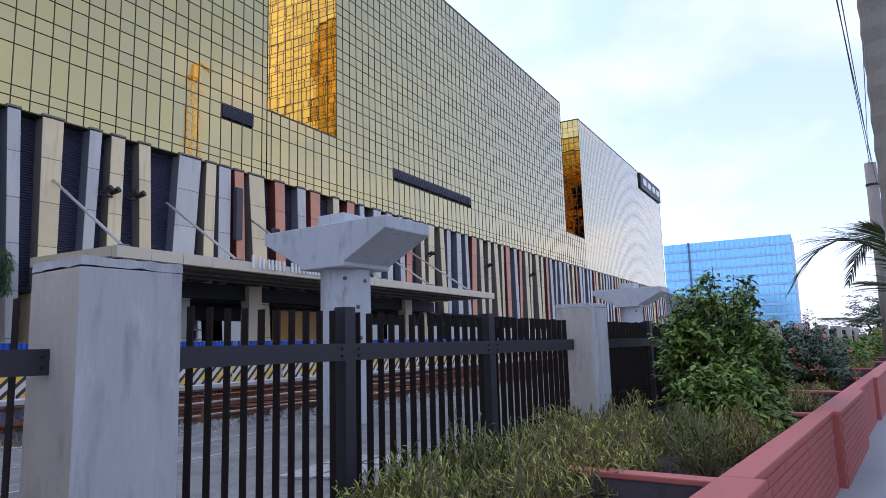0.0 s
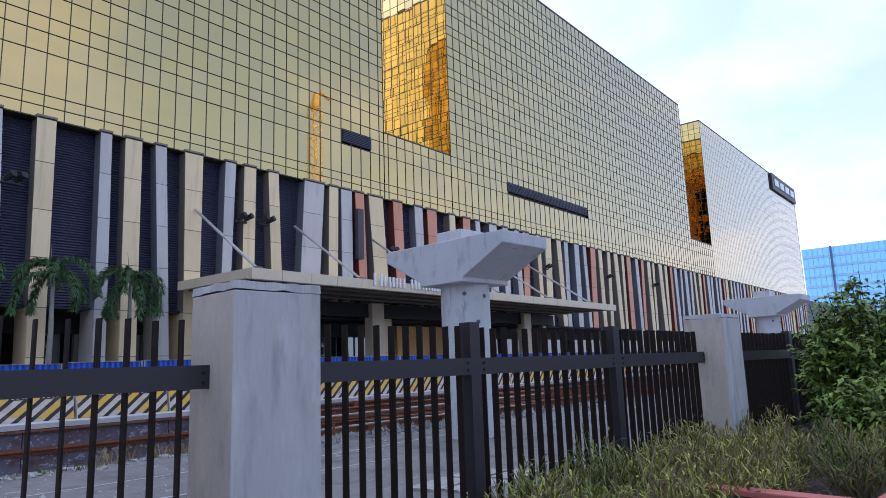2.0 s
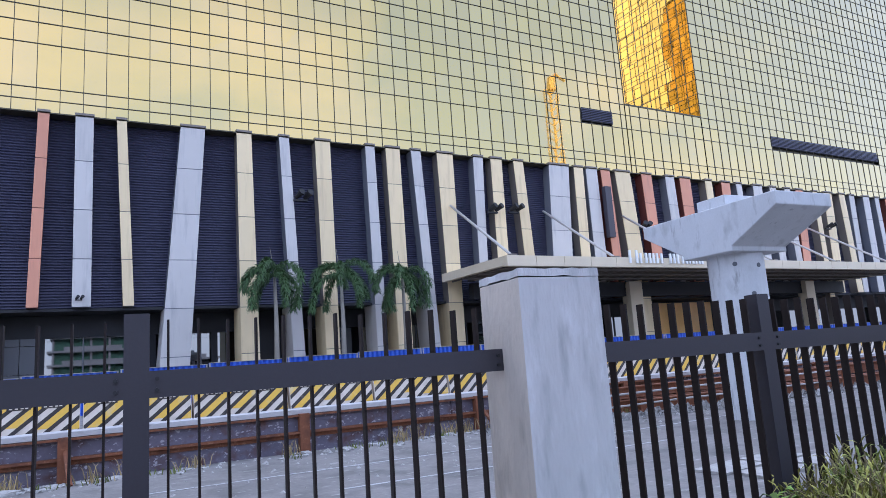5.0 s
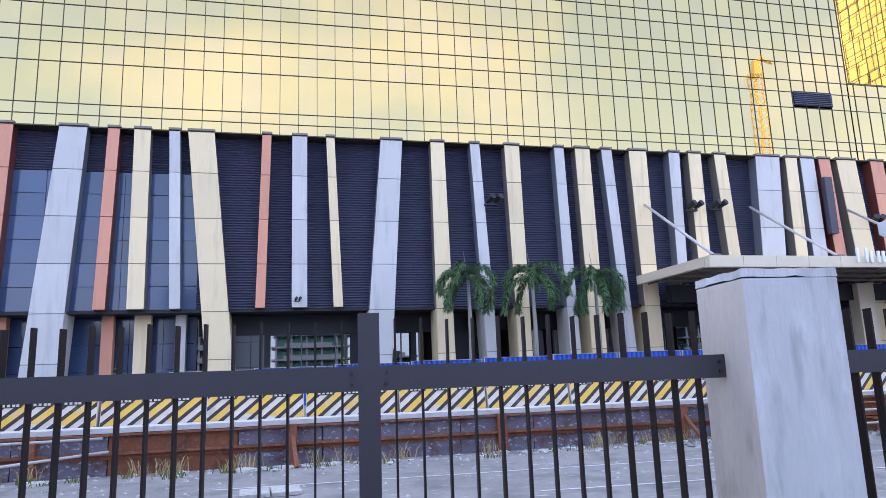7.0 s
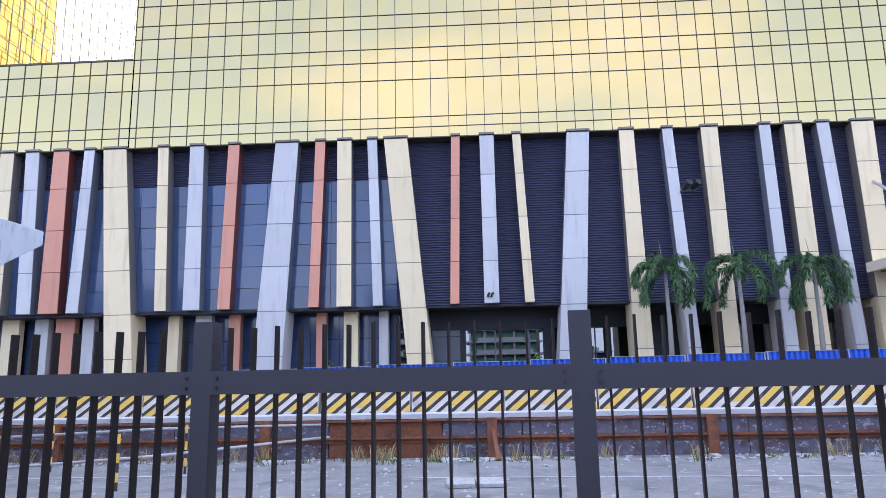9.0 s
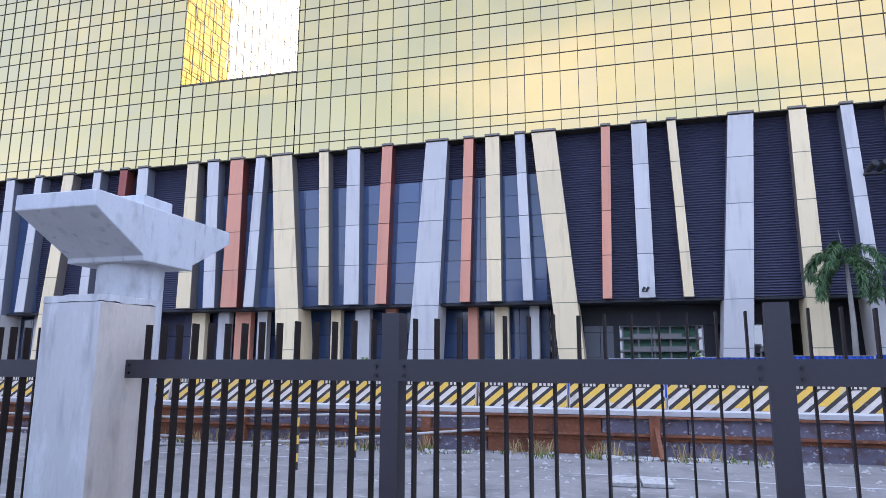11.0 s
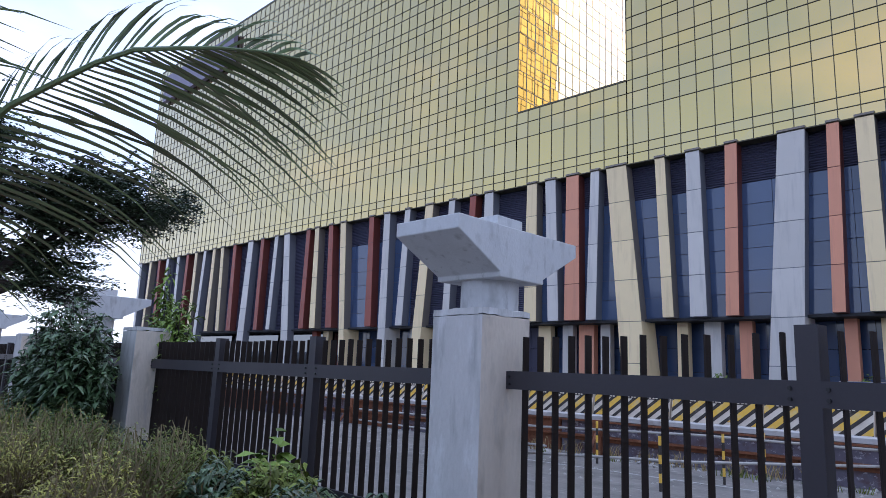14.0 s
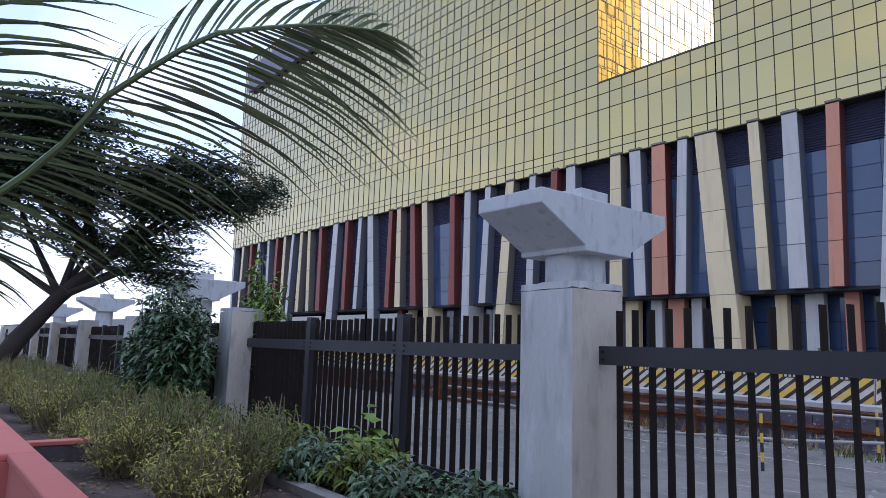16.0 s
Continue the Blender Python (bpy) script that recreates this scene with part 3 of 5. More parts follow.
for y in (37.8, 40.2, 42.6):
    part("purlin", Geo().box(CX0 + 0.45, CX1 - 0.45, y - 0.05, y + 0.05, CZ - 0.72, CZ - 0.58), M["fin_side"], canopy)
for k in range(6):
    x = 25.9 + 9.15 * k
    part("tie_rod", Geo().tube([(x - 0.5, CY0 + 0.5, CZ + 0.02), (x, 44.95, 13.6)], [0.1, 0.1], 10), M["slat_g"], canopy, smooth=True)
    part("clevis", Geo().box(x - 0.75, x - 0.25, CY0 + 0.3, CY0 + 0.8, CZ, CZ + 0.16), M["fin_side"], canopy)
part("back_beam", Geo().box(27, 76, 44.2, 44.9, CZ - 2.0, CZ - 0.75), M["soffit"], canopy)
for x in (31.5, 43.6, 56.0, 69.0):
    part("column", Geo().box(x - 0.75, x + 0.75, 43.7, 44.7, 0.79, CZ - 0.75), M["canopy"], canopy)
# bright interior wall behind the entrance; its lit look is put into the colour
M["wood"] = material("amber_lit_wall", (0.70, 0.38, 0.10), 0.45, 0, 0.15, 0.8, 12, 0.05)
part("wood_panel", Geo().box(50.4, 58.0, 47.8, 48.2, 0.9, 5.7), M["wood"], canopy, "amber entrance wall, its lit look put into the colour")
sign = thing("canopy_sign", "row of white raised bars on the canopy edge", "sign")
x = 35.3
for k, w in enumerate((1.05, 0.95, 0.75, 0.85, 0, 0.8, 0.9, 0.75, 0.7, 0.7)):
    if w:
        h = 0.75 if k else 0.95
        for a, b in ((x, x + 0.17), (x + w - 0.38, x + w - 0.21)):
            part("sign_bar", Geo().box(a, b, CY0 - 0.15, CY0 - 0.03, CZ - 0.42, CZ - 0.42 + h), M["sign"], sign)
        x += w
    else:
        x += 0.55
# roof signs
rsign = thing("roof_sign", "dark roof sign board with pale bars", "sign", geo=Geo().box(206.5, 235, 44.6, 45.05, 48.4, 53.2), mats=M["signback"])
for k in range(4):
    x = 209 + k * 6.4
    part("sign_bar", Geo().box(x, x + 4.3, 44.4, 44.6, 49.8, 51.8), M["sign"], rsign)
thing("corner_sign", "blank grey-violet sign board high on the glass corner", "sign", geo=Geo().box(-114.6, -90.3, 44.3, 44.95, 46.3, 51.0), mats=M["signgrey"])


# ---- concrete piers ----
def pier(name, label, x, y, turn=0):
    ob = thing(name, label, "pier", pose(x, y, 0, 0, 0, turn), group="concrete piers")
    part("column", Geo().tube([(0, 0, 0.0), (0, 0, 3.5)], [0.58, 0.58], 28), M["pier"], ob, smooth=False)
    g = Geo()
    w = 0.82
    prof = [(-1.85, 4.47), (-1.85, 4.2), (-0.68, 3.58), (-0.68, 3.48), (0.68, 3.48), (0.68, 3.58), (1.85, 4.2), (1.85, 4.47)]
    n = len(prof)
    g.add([(-w, a, b) for a, b in prof] + [(w, a, b) for a, b in prof],
          [tuple(range(n)), tuple(range(2 * n - 1, n - 1, -1))] + [(j, n + j, n + (j + 1) % n, (j + 1) % n) for j in range(n)])
    bevel(part("cap_beam", g, M["pier"], ob), 0.02)
    bevel(part("bearing_block", Geo().box(-0.45, 0.45, -0.35, 0.45, 4.40, 4.78), M["pier"], ob), 0.02)
    for a, z in ((0.0, 2.6), (0.35, 3.2), (-0.5, 3.25), (0.1, 1.9)) if x > 0 else ():
        aa = math.radians(-110 + 60 * a)
        cx, cy = 0.58 * math.cos(aa), 0.58 * math.sin(aa)
        part("bolt_plug", Geo().tube([(cx * 0.96, cy * 0.96, z), (cx * 1.02, cy * 1.02, z)], [0.05, 0.05], 10), M["grey_clad"], ob)
    return ob


for x, y in ((12.53, 9.9), (-9.6, 10.55), (37.0, 9.2), (-33.0, 11.2), (-55.5, 11.9), (60.0, 8.5), (-78, 12.6)):
    pier("concrete_pier", "grey concrete hammerhead pier on a round column", x, y, -4 if x > 0 else 0)


# ---- fence ----
BEND = -3.93


def in_fence(u, v=0.0, z=0.0):
    if u > BEND - 0.01:
        return FENCE @ pose(u, v, z)
    return pose(-3.91, 3.80, 0, 0, 0, -2.0) @ pose(u - BEND, v, z)


def fence_pillar(u, w):
    ob = thing("fence_pillar", "square weathered grey concrete fence pillar with a rough mortar cap", "pillar", in_fence(u, -0.03), group="fence pillars")
    y0, y1, z1 = -w, w - 0.05, 2.053
    # front and back take plain concrete, the two sides the warm-lit colour
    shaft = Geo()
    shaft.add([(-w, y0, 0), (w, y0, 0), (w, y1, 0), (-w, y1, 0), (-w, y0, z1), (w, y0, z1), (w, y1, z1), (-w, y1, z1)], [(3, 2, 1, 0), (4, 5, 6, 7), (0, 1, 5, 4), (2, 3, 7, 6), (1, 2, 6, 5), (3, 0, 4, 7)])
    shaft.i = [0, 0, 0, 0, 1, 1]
    bevel(part("shaft", shaft, [M["conc"], M["conc_lit_side"]], ob), 0.006)
    g = Geo()
    r = random.Random(int(u * 10))
    n = 9
    ring = []
    for s in range(4):
        for k in range(n):
            f = -1 + 2 * k / n
            a, b = ((f, -1), (1, f), (-f, 1), (-1, -f))[s]
            ring.append((a, b))
    m = len(ring)
    lo = [(a * (w + 0.001), b * (w + 0.001) - (0.05 if b > 0 else 0) * b, 2.057 + r.uniform(-0.006, 0.006)) for a, b in ring]
    hi = [(a * (w - 0.002), b * (w - 0.002) - (0.05 if b > 0 else 0) * b, 2.098 + r.uniform(-0.004, 0.005)) for a, b in ring]
    g.add(lo + hi + [(0, 0, 2.11)], [(k, (k + 1) % m, m + (k + 1) % m, m + k) for k in range(m)] + [(m + k, m + (k + 1) % m, 2 * m) for k in range(m)])
    part("mortar_cap", g, M["conc"], ob, "rough uneven mortar cap")
    return ob


PILLARS = [1.99 + 5.9 * k for k in range(2, 9)] + [7.5, 1.99, -3.93] + [-3.93 - 5.9 * k for k in range(1, 9)]
for u in PILLARS:
    fence_pillar(u, 0.235 if u == 7.5 else 0.245)

post_mesh = Geo().box(-0.05, 0.05, -0.05, 0.05, 0.3, 1.95).mesh("post", M["steel"])
bar_mesh = Geo().box(-0.005, 0.005, -0.026, 0.026, 0.58, 1.92).mesh("bar", M["bar"])
bolt_mesh = Geo().tube([(0, -0.062, 0), (0, -0.05, 0)], [0.009, 0.009], 8).mesh("bolt", M["lamp"])
edges = sorted(PILLARS)
for p0, p1 in zip(edges, edges[1:]):
    a, b = p0 + 0.245, p1 - 0.245
    posts = [p1 - 1.99, p1 - 3.84] if abs(p1 - p0 - 5.9) < 0.4 else [a + (b - a) * 2 / 3, a + (b - a) / 3]
    marks = [a] + sorted(posts) + [b]
    for k in range(3):
        u0, u1 = marks[k], marks[k + 1]
        e0 = u0 + (0.05 if k else 0)
        e1 = u1 - (0.05 if k < 2 else 0)
        bay = thing("fence_panel", "dark steel fence panel of upright flat bars with two rails", "fence", in_fence(u0 - (0.3 if p1 < BEND + 0.1 else 0.0)) @ pose(0.3 if p1 < BEND + 0.1 else 0.0, 0, 0), group="fence panels")
        part("top_rail", Geo().box(e0 - u0, e1 - u0, -0.05, -0.03, 1.593, 1.706), M["steel"], bay, "flat dark grey top rail")
        part("bottom_rail", Geo().box(e0 - u0, e1 - u0, -0.05, -0.03, 0.6, 0.72), M["steel"], bay)
        n = round((u1 - u0) / 0.1215)
        for j in range(1, n):
            ob = part("bar", bar_mesh, None, bay)
            ob.location.x = j * (u1 - u0) / n
            ob.rotation_euler.z = rnd.uniform(-0.06, 0.06)
            ob.location.z = rnd.uniform(-0.006, 0.006)
        if k:
            part("post", post_mesh, None, bay)
        for q in (e0 - u0 + 0.03, e1 - u0 - 0.03):
            for z in (1.625, 1.672):
                ob = part("bolt", bolt_mesh, None, bay)
                ob.location = (q, 0, z)

# ---- yard: steel retaining wall, coping, barriers, hoarding ----
ret = thing("retaining_wall", "rusted steel retaining wall of plates, walers and posts", "wall")
x = -64.0
while x < 62:
    w = rnd.choice((1.6, 2.3, 1.9, 2.8))
    mat = M["rustplate"] if rnd.random() < 0.75 else M["rust"]
    part("plate", Geo().box(x + 0.01, x + w - 0.01, 14.12 + rnd.uniform(-0.02, 0.02), 14.2, -0.05, 0.74), mat, ret)
    x += w
for z, d, y in ((0.73, 0.035, 13.98), (0.40, 0.045, 13.96), (0.34, 0.1, 14.07)):
    part("waler", Geo().box(-64, 62, y, 14.12, z - d / 2, z + d / 2), M["rust"], ret)
for k in range(28):
    x = -62.1 + 4.4 * k + rnd.uniform(-0.2, 0.2)
    part("soldier_post", Geo().box(x - 0.1, x + 0.1, 13.93, 14.1, -0.05, 0.77), M["rust"], ret)
    if k % 2 == 0:
        part("brace", Geo().tube([(x + 0.1, 13.4, 0.02), (x + 0.02, 13.98, 0.55)], [0.045, 0.045], 6), M["rust"], ret)
thing("coping", "pale broken concrete coping along the steel wall", "coping", geo=Geo().box(-66, 64, 14.06, 14.7, 0.76, 0.85), mats=M["coping"], kind="structure")


def striped_barrier(x):
    w = 1.95
    ob = thing("traffic_barrier", "concrete barrier with yellow, white and black slanted stripes", "barrier", pose(x, 15.2, 0.79), group="striped barriers")
    part("body", Geo().hexa([(0, -0.18, 0), (w, -0.18, 0), (w, 0.25, 0), (0, 0.25, 0), (0, -0.05, 0.62), (w, -0.05, 0.62), (w, 0.12, 0.62), (0, 0.12, 0.62)]), M["white_b"], ob)
    for k in range(-2, 4):
        for off, width, mat, lo, y in ((0.0, 0.18, "yellow", (0.05, 0.16, 0.1)[k % 3], 0.004), (0.18, 0.11, "black", 0.04, 0.006), (0.45, 0.11, "black", 0.04, 0.006)):
            hi, base = 0.6, 0.56 * k + off
            poly = [(base + lo * 1.2, lo), (base + width + lo * 1.2, lo), (base + width + hi * 1.2, hi), (base + hi * 1.2, hi)]
            for edge, sign in ((0.01, 1), (w - 0.01, -1)):
                out = []
                for (ax, az), (bx, bz) in zip(poly, poly[1:] + poly[:1]):
                    ain, bin_ = (ax - edge) * sign >= 0, (bx - edge) * sign >= 0
                    if ain:
                        out.append((ax, az))
                    if ain != bin_:
                        f = (edge - ax) / (bx - ax)
                        out.append((edge, az + f * (bz - az)))
                poly = out
            if len(poly) > 2:
                pts = [(a, -0.18 + 0.13 * zz_ / 0.62 - y, zz_) for a, zz_ in poly]
                part("stripe", Geo().add(pts, [tuple(range(len(pts)))]), M[mat], ob)
    for k in range(3):
        a = 0.25 + 0.55 * k
        part("text_board", Geo().box(a - 0.04, a + 0.34, -0.092, -0.06, 0.47, 0.6), M["black"], ob)
        for b in (0.0, 0.09, 0.18, 0.25):
            part("text_bar", Geo().box(a + b, a + b + 0.05, -0.098, -0.09, 0.49, 0.58), M["white_b"], ob)
    return ob


first = striped_barrier(-62.0)
for k in range(1, 62):
    copy_thing(first, pose(-62.0 + 2.0 * k, 15.2 + rnd.uniform(-0.03, 0.03), 0.79, 0, 0, rnd.uniform(-0.6, 0.6)))
for k in range(58):
    x0 = -70 + 2.45 * k
    top = round(min(2.12, 1.72 + max(0.0, 0.0150 * (x0 + 17))), 3)
    g = Geo()
    line = []
    for j in range(14):
        a, d = x0 + j * 2.4 / 14, 2.4 / 14
        line += [(a, 22.02), (a + 0.25 * d, 21.95), (a + 0.55 * d, 21.95), (a + 0.8 * d, 22.02)]
    line.append((x0 + 2.4, 22.02))
    m = len(line)
    g.add([(a, b, z) for z in (0.79, top) for a, b in line] + [(a, b + 0.03, z) for z in (0.79, top) for a, b in line],
          [(k2, k2 + 1, m + k2 + 1, m + k2) for k2 in range(m - 1)] + [(2 * m + k2 + 1, 2 * m + k2, 3 * m + k2, 3 * m + k2 + 1) for k2 in range(m - 1)])
    ob = thing("hoarding_sheet", "bright blue ribbed metal hoarding sheet", "hoarding", group="blue hoarding", geo=g, mats=M["blue"])
    part("top_rail", Geo().box(x0, x0 + 2.4, 21.93, 22.06, top, top + 0.016), M["pipe"], ob)
    for a in (x0, x0 + 2.36):
        part("edge_strip", Geo().box(a, a + 0.03, 21.92, 21.945, 0.79, top), M["pipe"], ob)

# long steel beams and pipes lying before the wall towards the entrance
M["debris"] = material("dusty_debris", (0.30, 0.285, 0.265), 0.95, 0, 0.35, 5, 30, 0.9, (0.10, 0.09, 0.08), 0.4)
for k, (x0, x1, y, z) in enumerate(((9.5, 21.0, 13.55, 0.02), (12.5, 26.0, 13.2, 0.02), (10.5, 24.0, 13.7, 0.34), (15.0, 30.0, 12.8, 0.02), (17.0, 29.0, 13.3, 0.34))):
    beam = thing("steel_beam", "long rusted steel I-beam stacked before the retaining wall", "beam", pose(x0, y, z, 0, 0, (1.2, -1.0, 0.6, -1.6, 0.8)[k]), group="stacked steel beams")
    ln = x1 - x0
    part("flange", Geo().box(0, ln, -0.11, 0.11, 0.27, 0.295), M["rust"], beam)
    part("flange", Geo().box(0, ln, -0.11, 0.11, 0, 0.025), M["rust"], beam)
    part("web", Geo().box(0, ln, -0.012, 0.012, 0.025, 0.27), M["rust"], beam)
heap_r, heap = random.Random(12), Geo()
for k in range(420):
    x = heap_r.uniform(7.5, 27)
    y = 12.6 - 0.05 * (x - 7.5) + heap_r.gauss(0, 0.35)
    size = heap_r.uniform(0.04, 0.17)
    q = [Vector((heap_r.uniform(-1, 1), heap_r.uniform(-1, 1), heap_r.uniform(-0.2, 0.9))) * size for _ in range(4)]
    top = Vector((0, 0, size * 0.9))
    base = [Vector((math.cos(a) * size, math.sin(a) * size * 0.8, 0)) + 0.3 * q[i] for i, a in enumerate((0.2, 1.7, 3.3, 4.8))]
    o = Vector((x, y, 0.01))
    heap.add([o + v for v in base] + [o + top + 0.5 * q[0], o + top * 0.8 + 0.5 * q[1]], [(0, 1, 4), (1, 2, 5), (1, 5, 4), (2, 3, 5), (3, 0, 4), (3, 4, 5), (3, 2, 1, 0)])
thing("debris_heap", "grey broken concrete debris heaped along the yard", "rubble", geo=heap, mats=M["debris"], kind="stuff")
for x, y, w, d, a in ((7.35, 6.5, 0.9, 0.5, 6), (8.3, 6.55, 0.85, 0.5, 2), (7.5, 5.95, 0.95, 0.45, -3), (8.5, 6.0, 0.8, 0.45, 4)):
    thing("floor_plate", "worn pale board lying flat on the yard floor", "board", pose(x, y, 0.016, 0, 0, a), group="boards on the yard floor", geo=Geo().box(-w / 2, w / 2, -d / 2, d / 2, 0, 0.03), mats=M["rubble"])

# pipe rails on striped stakes
rail = thing("pipe_railing", "bent grey pipe rails on yellow and black stakes", "railing")
for x, y in ((-6.0, 10.5), (-5.7, 12.2), (-5.45, 13.4), (-8.4, 12.6), (-11.5, 12.9)):
    for k in range(6):
        part("stake_band", Geo().tube([(x, y, k * 0.14), (x, y, (k + 1) * 0.14)], [0.025, 0.025], 8), M["yellow" if k % 2 else "black"], rail)
for pts in (((-9.5, 11.2, 0.2), (-6.0, 11.6, 0.38), (-3.4, 13.3, 0.5)), ((-9.8, 12.6, 0.62), (-6.5, 13.0, 0.72), (-3.6, 13.7, 0.7)), ((-16, 12.5, 0.6), (-9.8, 12.6, 0.62)), ((-16, 12.6, 0.3), (-9.5, 12.4, 0.25)),
            ((8, 12.5, 0.55), (13.0, 12.2, 0.6), (20, 12.4, 0.58)), ((8.2, 12.7, 0.25), (13.0, 12.5, 0.3), (20, 12.6, 0.26))):
    part("pipe", Geo().tube(pts, [0.024] * len(pts), 8), M["pipe"], rail, smooth=True)
for x in (8.2, 10.6, 13.0, 16.4, 20.0):
    part("stake", Geo().tube([(x, 12.4, 0), (x, 12.4, 0.68)], [0.03, 0.03], 8), M["rust"], rail)
for k, (x, y, ln, a) in enumerate(((3.0, 11.3, 9.0, -2.0), (9.5, 10.6, 7.0, 1.5), (-8.0, 11.8, 6.0, 3.0), (6.0, 9.2, 6.0, -3))):
    thing("ground_line", "thin pale painted line on the yard floor", "marking", pose(x, y, 0.016, 0, 0, a), group="yard lines", geo=Geo().box(-ln / 2, ln / 2, -0.03, 0.03, 0, 0.004), mats=M["coping"])
slab = thing("loose_slab", "two pale concrete slabs lying in the yard", "slab", pose(-0.62, 10.75, 0.02, 0, 0, 4), geo=Geo().box(-0.42, -0.01, -0.3, 0.28, 0, 0.05).box(0.02, 0.44, -0.3, 0.3, 0, 0.05), mats=M["rubble"])


def lump(r, size):
    bm = bmesh.new()
    bmesh.ops.create_icosphere(bm, subdivisions=1, radius=size)
    for v in bm.verts:
        v.co *= 0.6 + 0.75 * r.random()
        v.co.z *= 0.5
    me = bpy.data.meshes.new("rubble")
    bm.to_mesh(me)
    bm.free()
    me.materials.append(M["rubble"])
    return me


lumps = [lump(rnd, s) for s in (0.05, 0.08, 0.12, 0.2)]
for k in range(170):
    x = rnd.uniform(-12, 22)
    if rnd.random() < 0.35:
        x = rnd.gauss(-0.4, 0.7) if rnd.random() < 0.5 else rnd.uniform(2.5, 8)
    me = lumps[min(3, int(abs(rnd.gauss(0, 1.4))))]
    ob = new("rubble", me)
    ob.matrix_basis = pose(x, 13.75 - abs(rnd.gauss(0, 0.3)), 0.02, 0, 0, rnd.uniform(0, 360))
    tagged(ob, "broken pale concrete lump on the yard floor", "rubble", "rubble along the steel wall")


def tufts(name, label, spots, mat, h, seed):
    g, r = Geo(), random.Random(seed)
    for x, y, n, z0 in spots:
        for _ in range(n):
            a, s = r.uniform(0, 6.28), h * r.uniform(0.4, 1.1)
            bx, by = x + r.gauss(0, 0.12), y + r.gauss(0, 0.08)
            lx, ly = math.cos(a) * s * 0.5, math.sin(a) * s * 0.5
            g.add([(bx - 0.008, by, z0), (bx + 0.008, by, z0), (bx + lx * 0.5 + 0.006, by + ly * 0.5, z0 + s * 0.7), (bx + lx * 0.5 - 0.006, by + ly * 0.5, z0 + s * 0.7), (bx + lx, by + ly, z0 + s * 0.9)],
                  [(0, 1, 2, 3), (3, 2, 4)])
    return thing(name, label, "grass", geo=g, mats=mat, kind="stuff")


tufts("dry_grass", "tufts of dry straw-coloured grass along the steel wall", [(rnd.uniform(-13, 20), 13.8 - abs(rnd.gauss(0, 0.15)), 18, 0.01) for _ in range(45)], M["dry"], 0.36, 5)
tufts("green_weeds", "small green weeds along the steel wall", [(rnd.uniform(-13, 20), 13.6 - abs(rnd.gauss(0, 0.25)), 14, 0.01) for _ in range(45)], M["leaf_o"], 0.16, 6)

# ---- planter, pavement ----
RIGHT = Matrix.Translation((0, 1.20, 0)) @ Euler((0, 0, -math.atan(0.11))).to_matrix().to_4x4()
LEFT = Matrix.Translation((0, 1.05, 0))


def planter_run(m, cuts, cross, proud):
    ob = thing("planter_wall", "salmon-red painted brick planter wall beside the pavement", "planter", m, group="planter walls")
    u0, u1 = cuts[0], cuts[-1]
    for k, (a, b) in enumerate(zip(cuts, cuts[1:])):
        off = -0.075 if k % 2 == proud else 0.0
        bevel(part("wall_section", Geo().box(a + 0.004, b - 0.004, off + 0.012, 0.175, 0, 0.80), M["red"], ob), 0.006)
        bevel(part("coping", Geo().box(a + 0.003, b - 0.003, off - 0.005, 0.185, 0.80, 0.855), M["red"], ob), 0.012)
    for u in cross:
        top = 0.83 if u0 > -5 else 0.75
        # cross wall body darker than its painted coping
        cross_wall = part("cross_wall", Geo().box(u - 0.06, u + 0.06, 0.187, 1.45, 0.3, top - 0.04), M["dark_body"], ob, "dark cross wall")
        bevel(part("coping", Geo().box(u - 0.07, u + 0.07, 0.187, 1.45, top - 0.04, top), M["red"], cross_wall, "salmon-red painted coping"), 0.008)
    soil = Geo()
    n = int((u1 - u0) / 0.5)

    def sp(a, b):
        u, v = u0 + a * 0.5, 0.175 + b * 0.26
        return (u, v, 0.56 + 0.05 * noise.noise((u * 0.9, v * 1.7, 0.3)) + 0.04 * noise.noise((u * 4, v * 4, 1.3)))

    for k in range(n):
        for j in range(10):
            soil.quad(sp(k, j), sp(k + 1, j), sp(k + 1, j + 1), sp(k, j + 1))
    lr, litter = random.Random(int(u1 * 7)), Geo()
    for _ in range(2600):
        u, v = (lr.uniform(-10, -3.6) if u1 < 0 else lr.uniform(2.6, 12)), lr.uniform(0.2, 1.9)
        z = 0.575 + 0.05 * noise.noise((u * 0.9, v * 1.7, 0.3)) + 0.04 * noise.noise((u * 4, v * 4, 1.3))
        a, c = lr.uniform(0, 6.28), lr.uniform(0.012, 0.03)
        dx, dy = math.cos(a) * c, math.sin(a) * c
        litter.add([(u - dx, v - dy, z), (u - dy * 0.45, v + dx * 0.45, z + lr.uniform(0, 0.012)), (u + dx, v + dy, z + 0.006), (u + dy * 0.45, v - dx * 0.45, z + lr.uniform(0, 0.012))], [(0, 1, 2, 3)])
    thing("leaf_litter", "fallen brown leaves strewn over the planter soil", "litter", m, geo=litter, mats=M["litter"], kind="stuff")
    for q, g, mat, label in (("planter_soil", soil, "soil", "dark dry soil in the planter"),
                             ("pavement", Geo().box(u0, u1, -4.2, -0.42, -0.1, 0.03 if u1 > 0 else 0.024), "paver", "clay paver pavement beside the planter"),
                             ("pavement_kerb", Geo().box(u0, u1, -0.42, 0.006, -0.1, 0.05 if u1 > 0 else 0.044), "kerb", "grey concrete strip at the foot of the planter")):
        part(q, g, M[mat], kind="structure", label=label).matrix_basis = m
    return ob


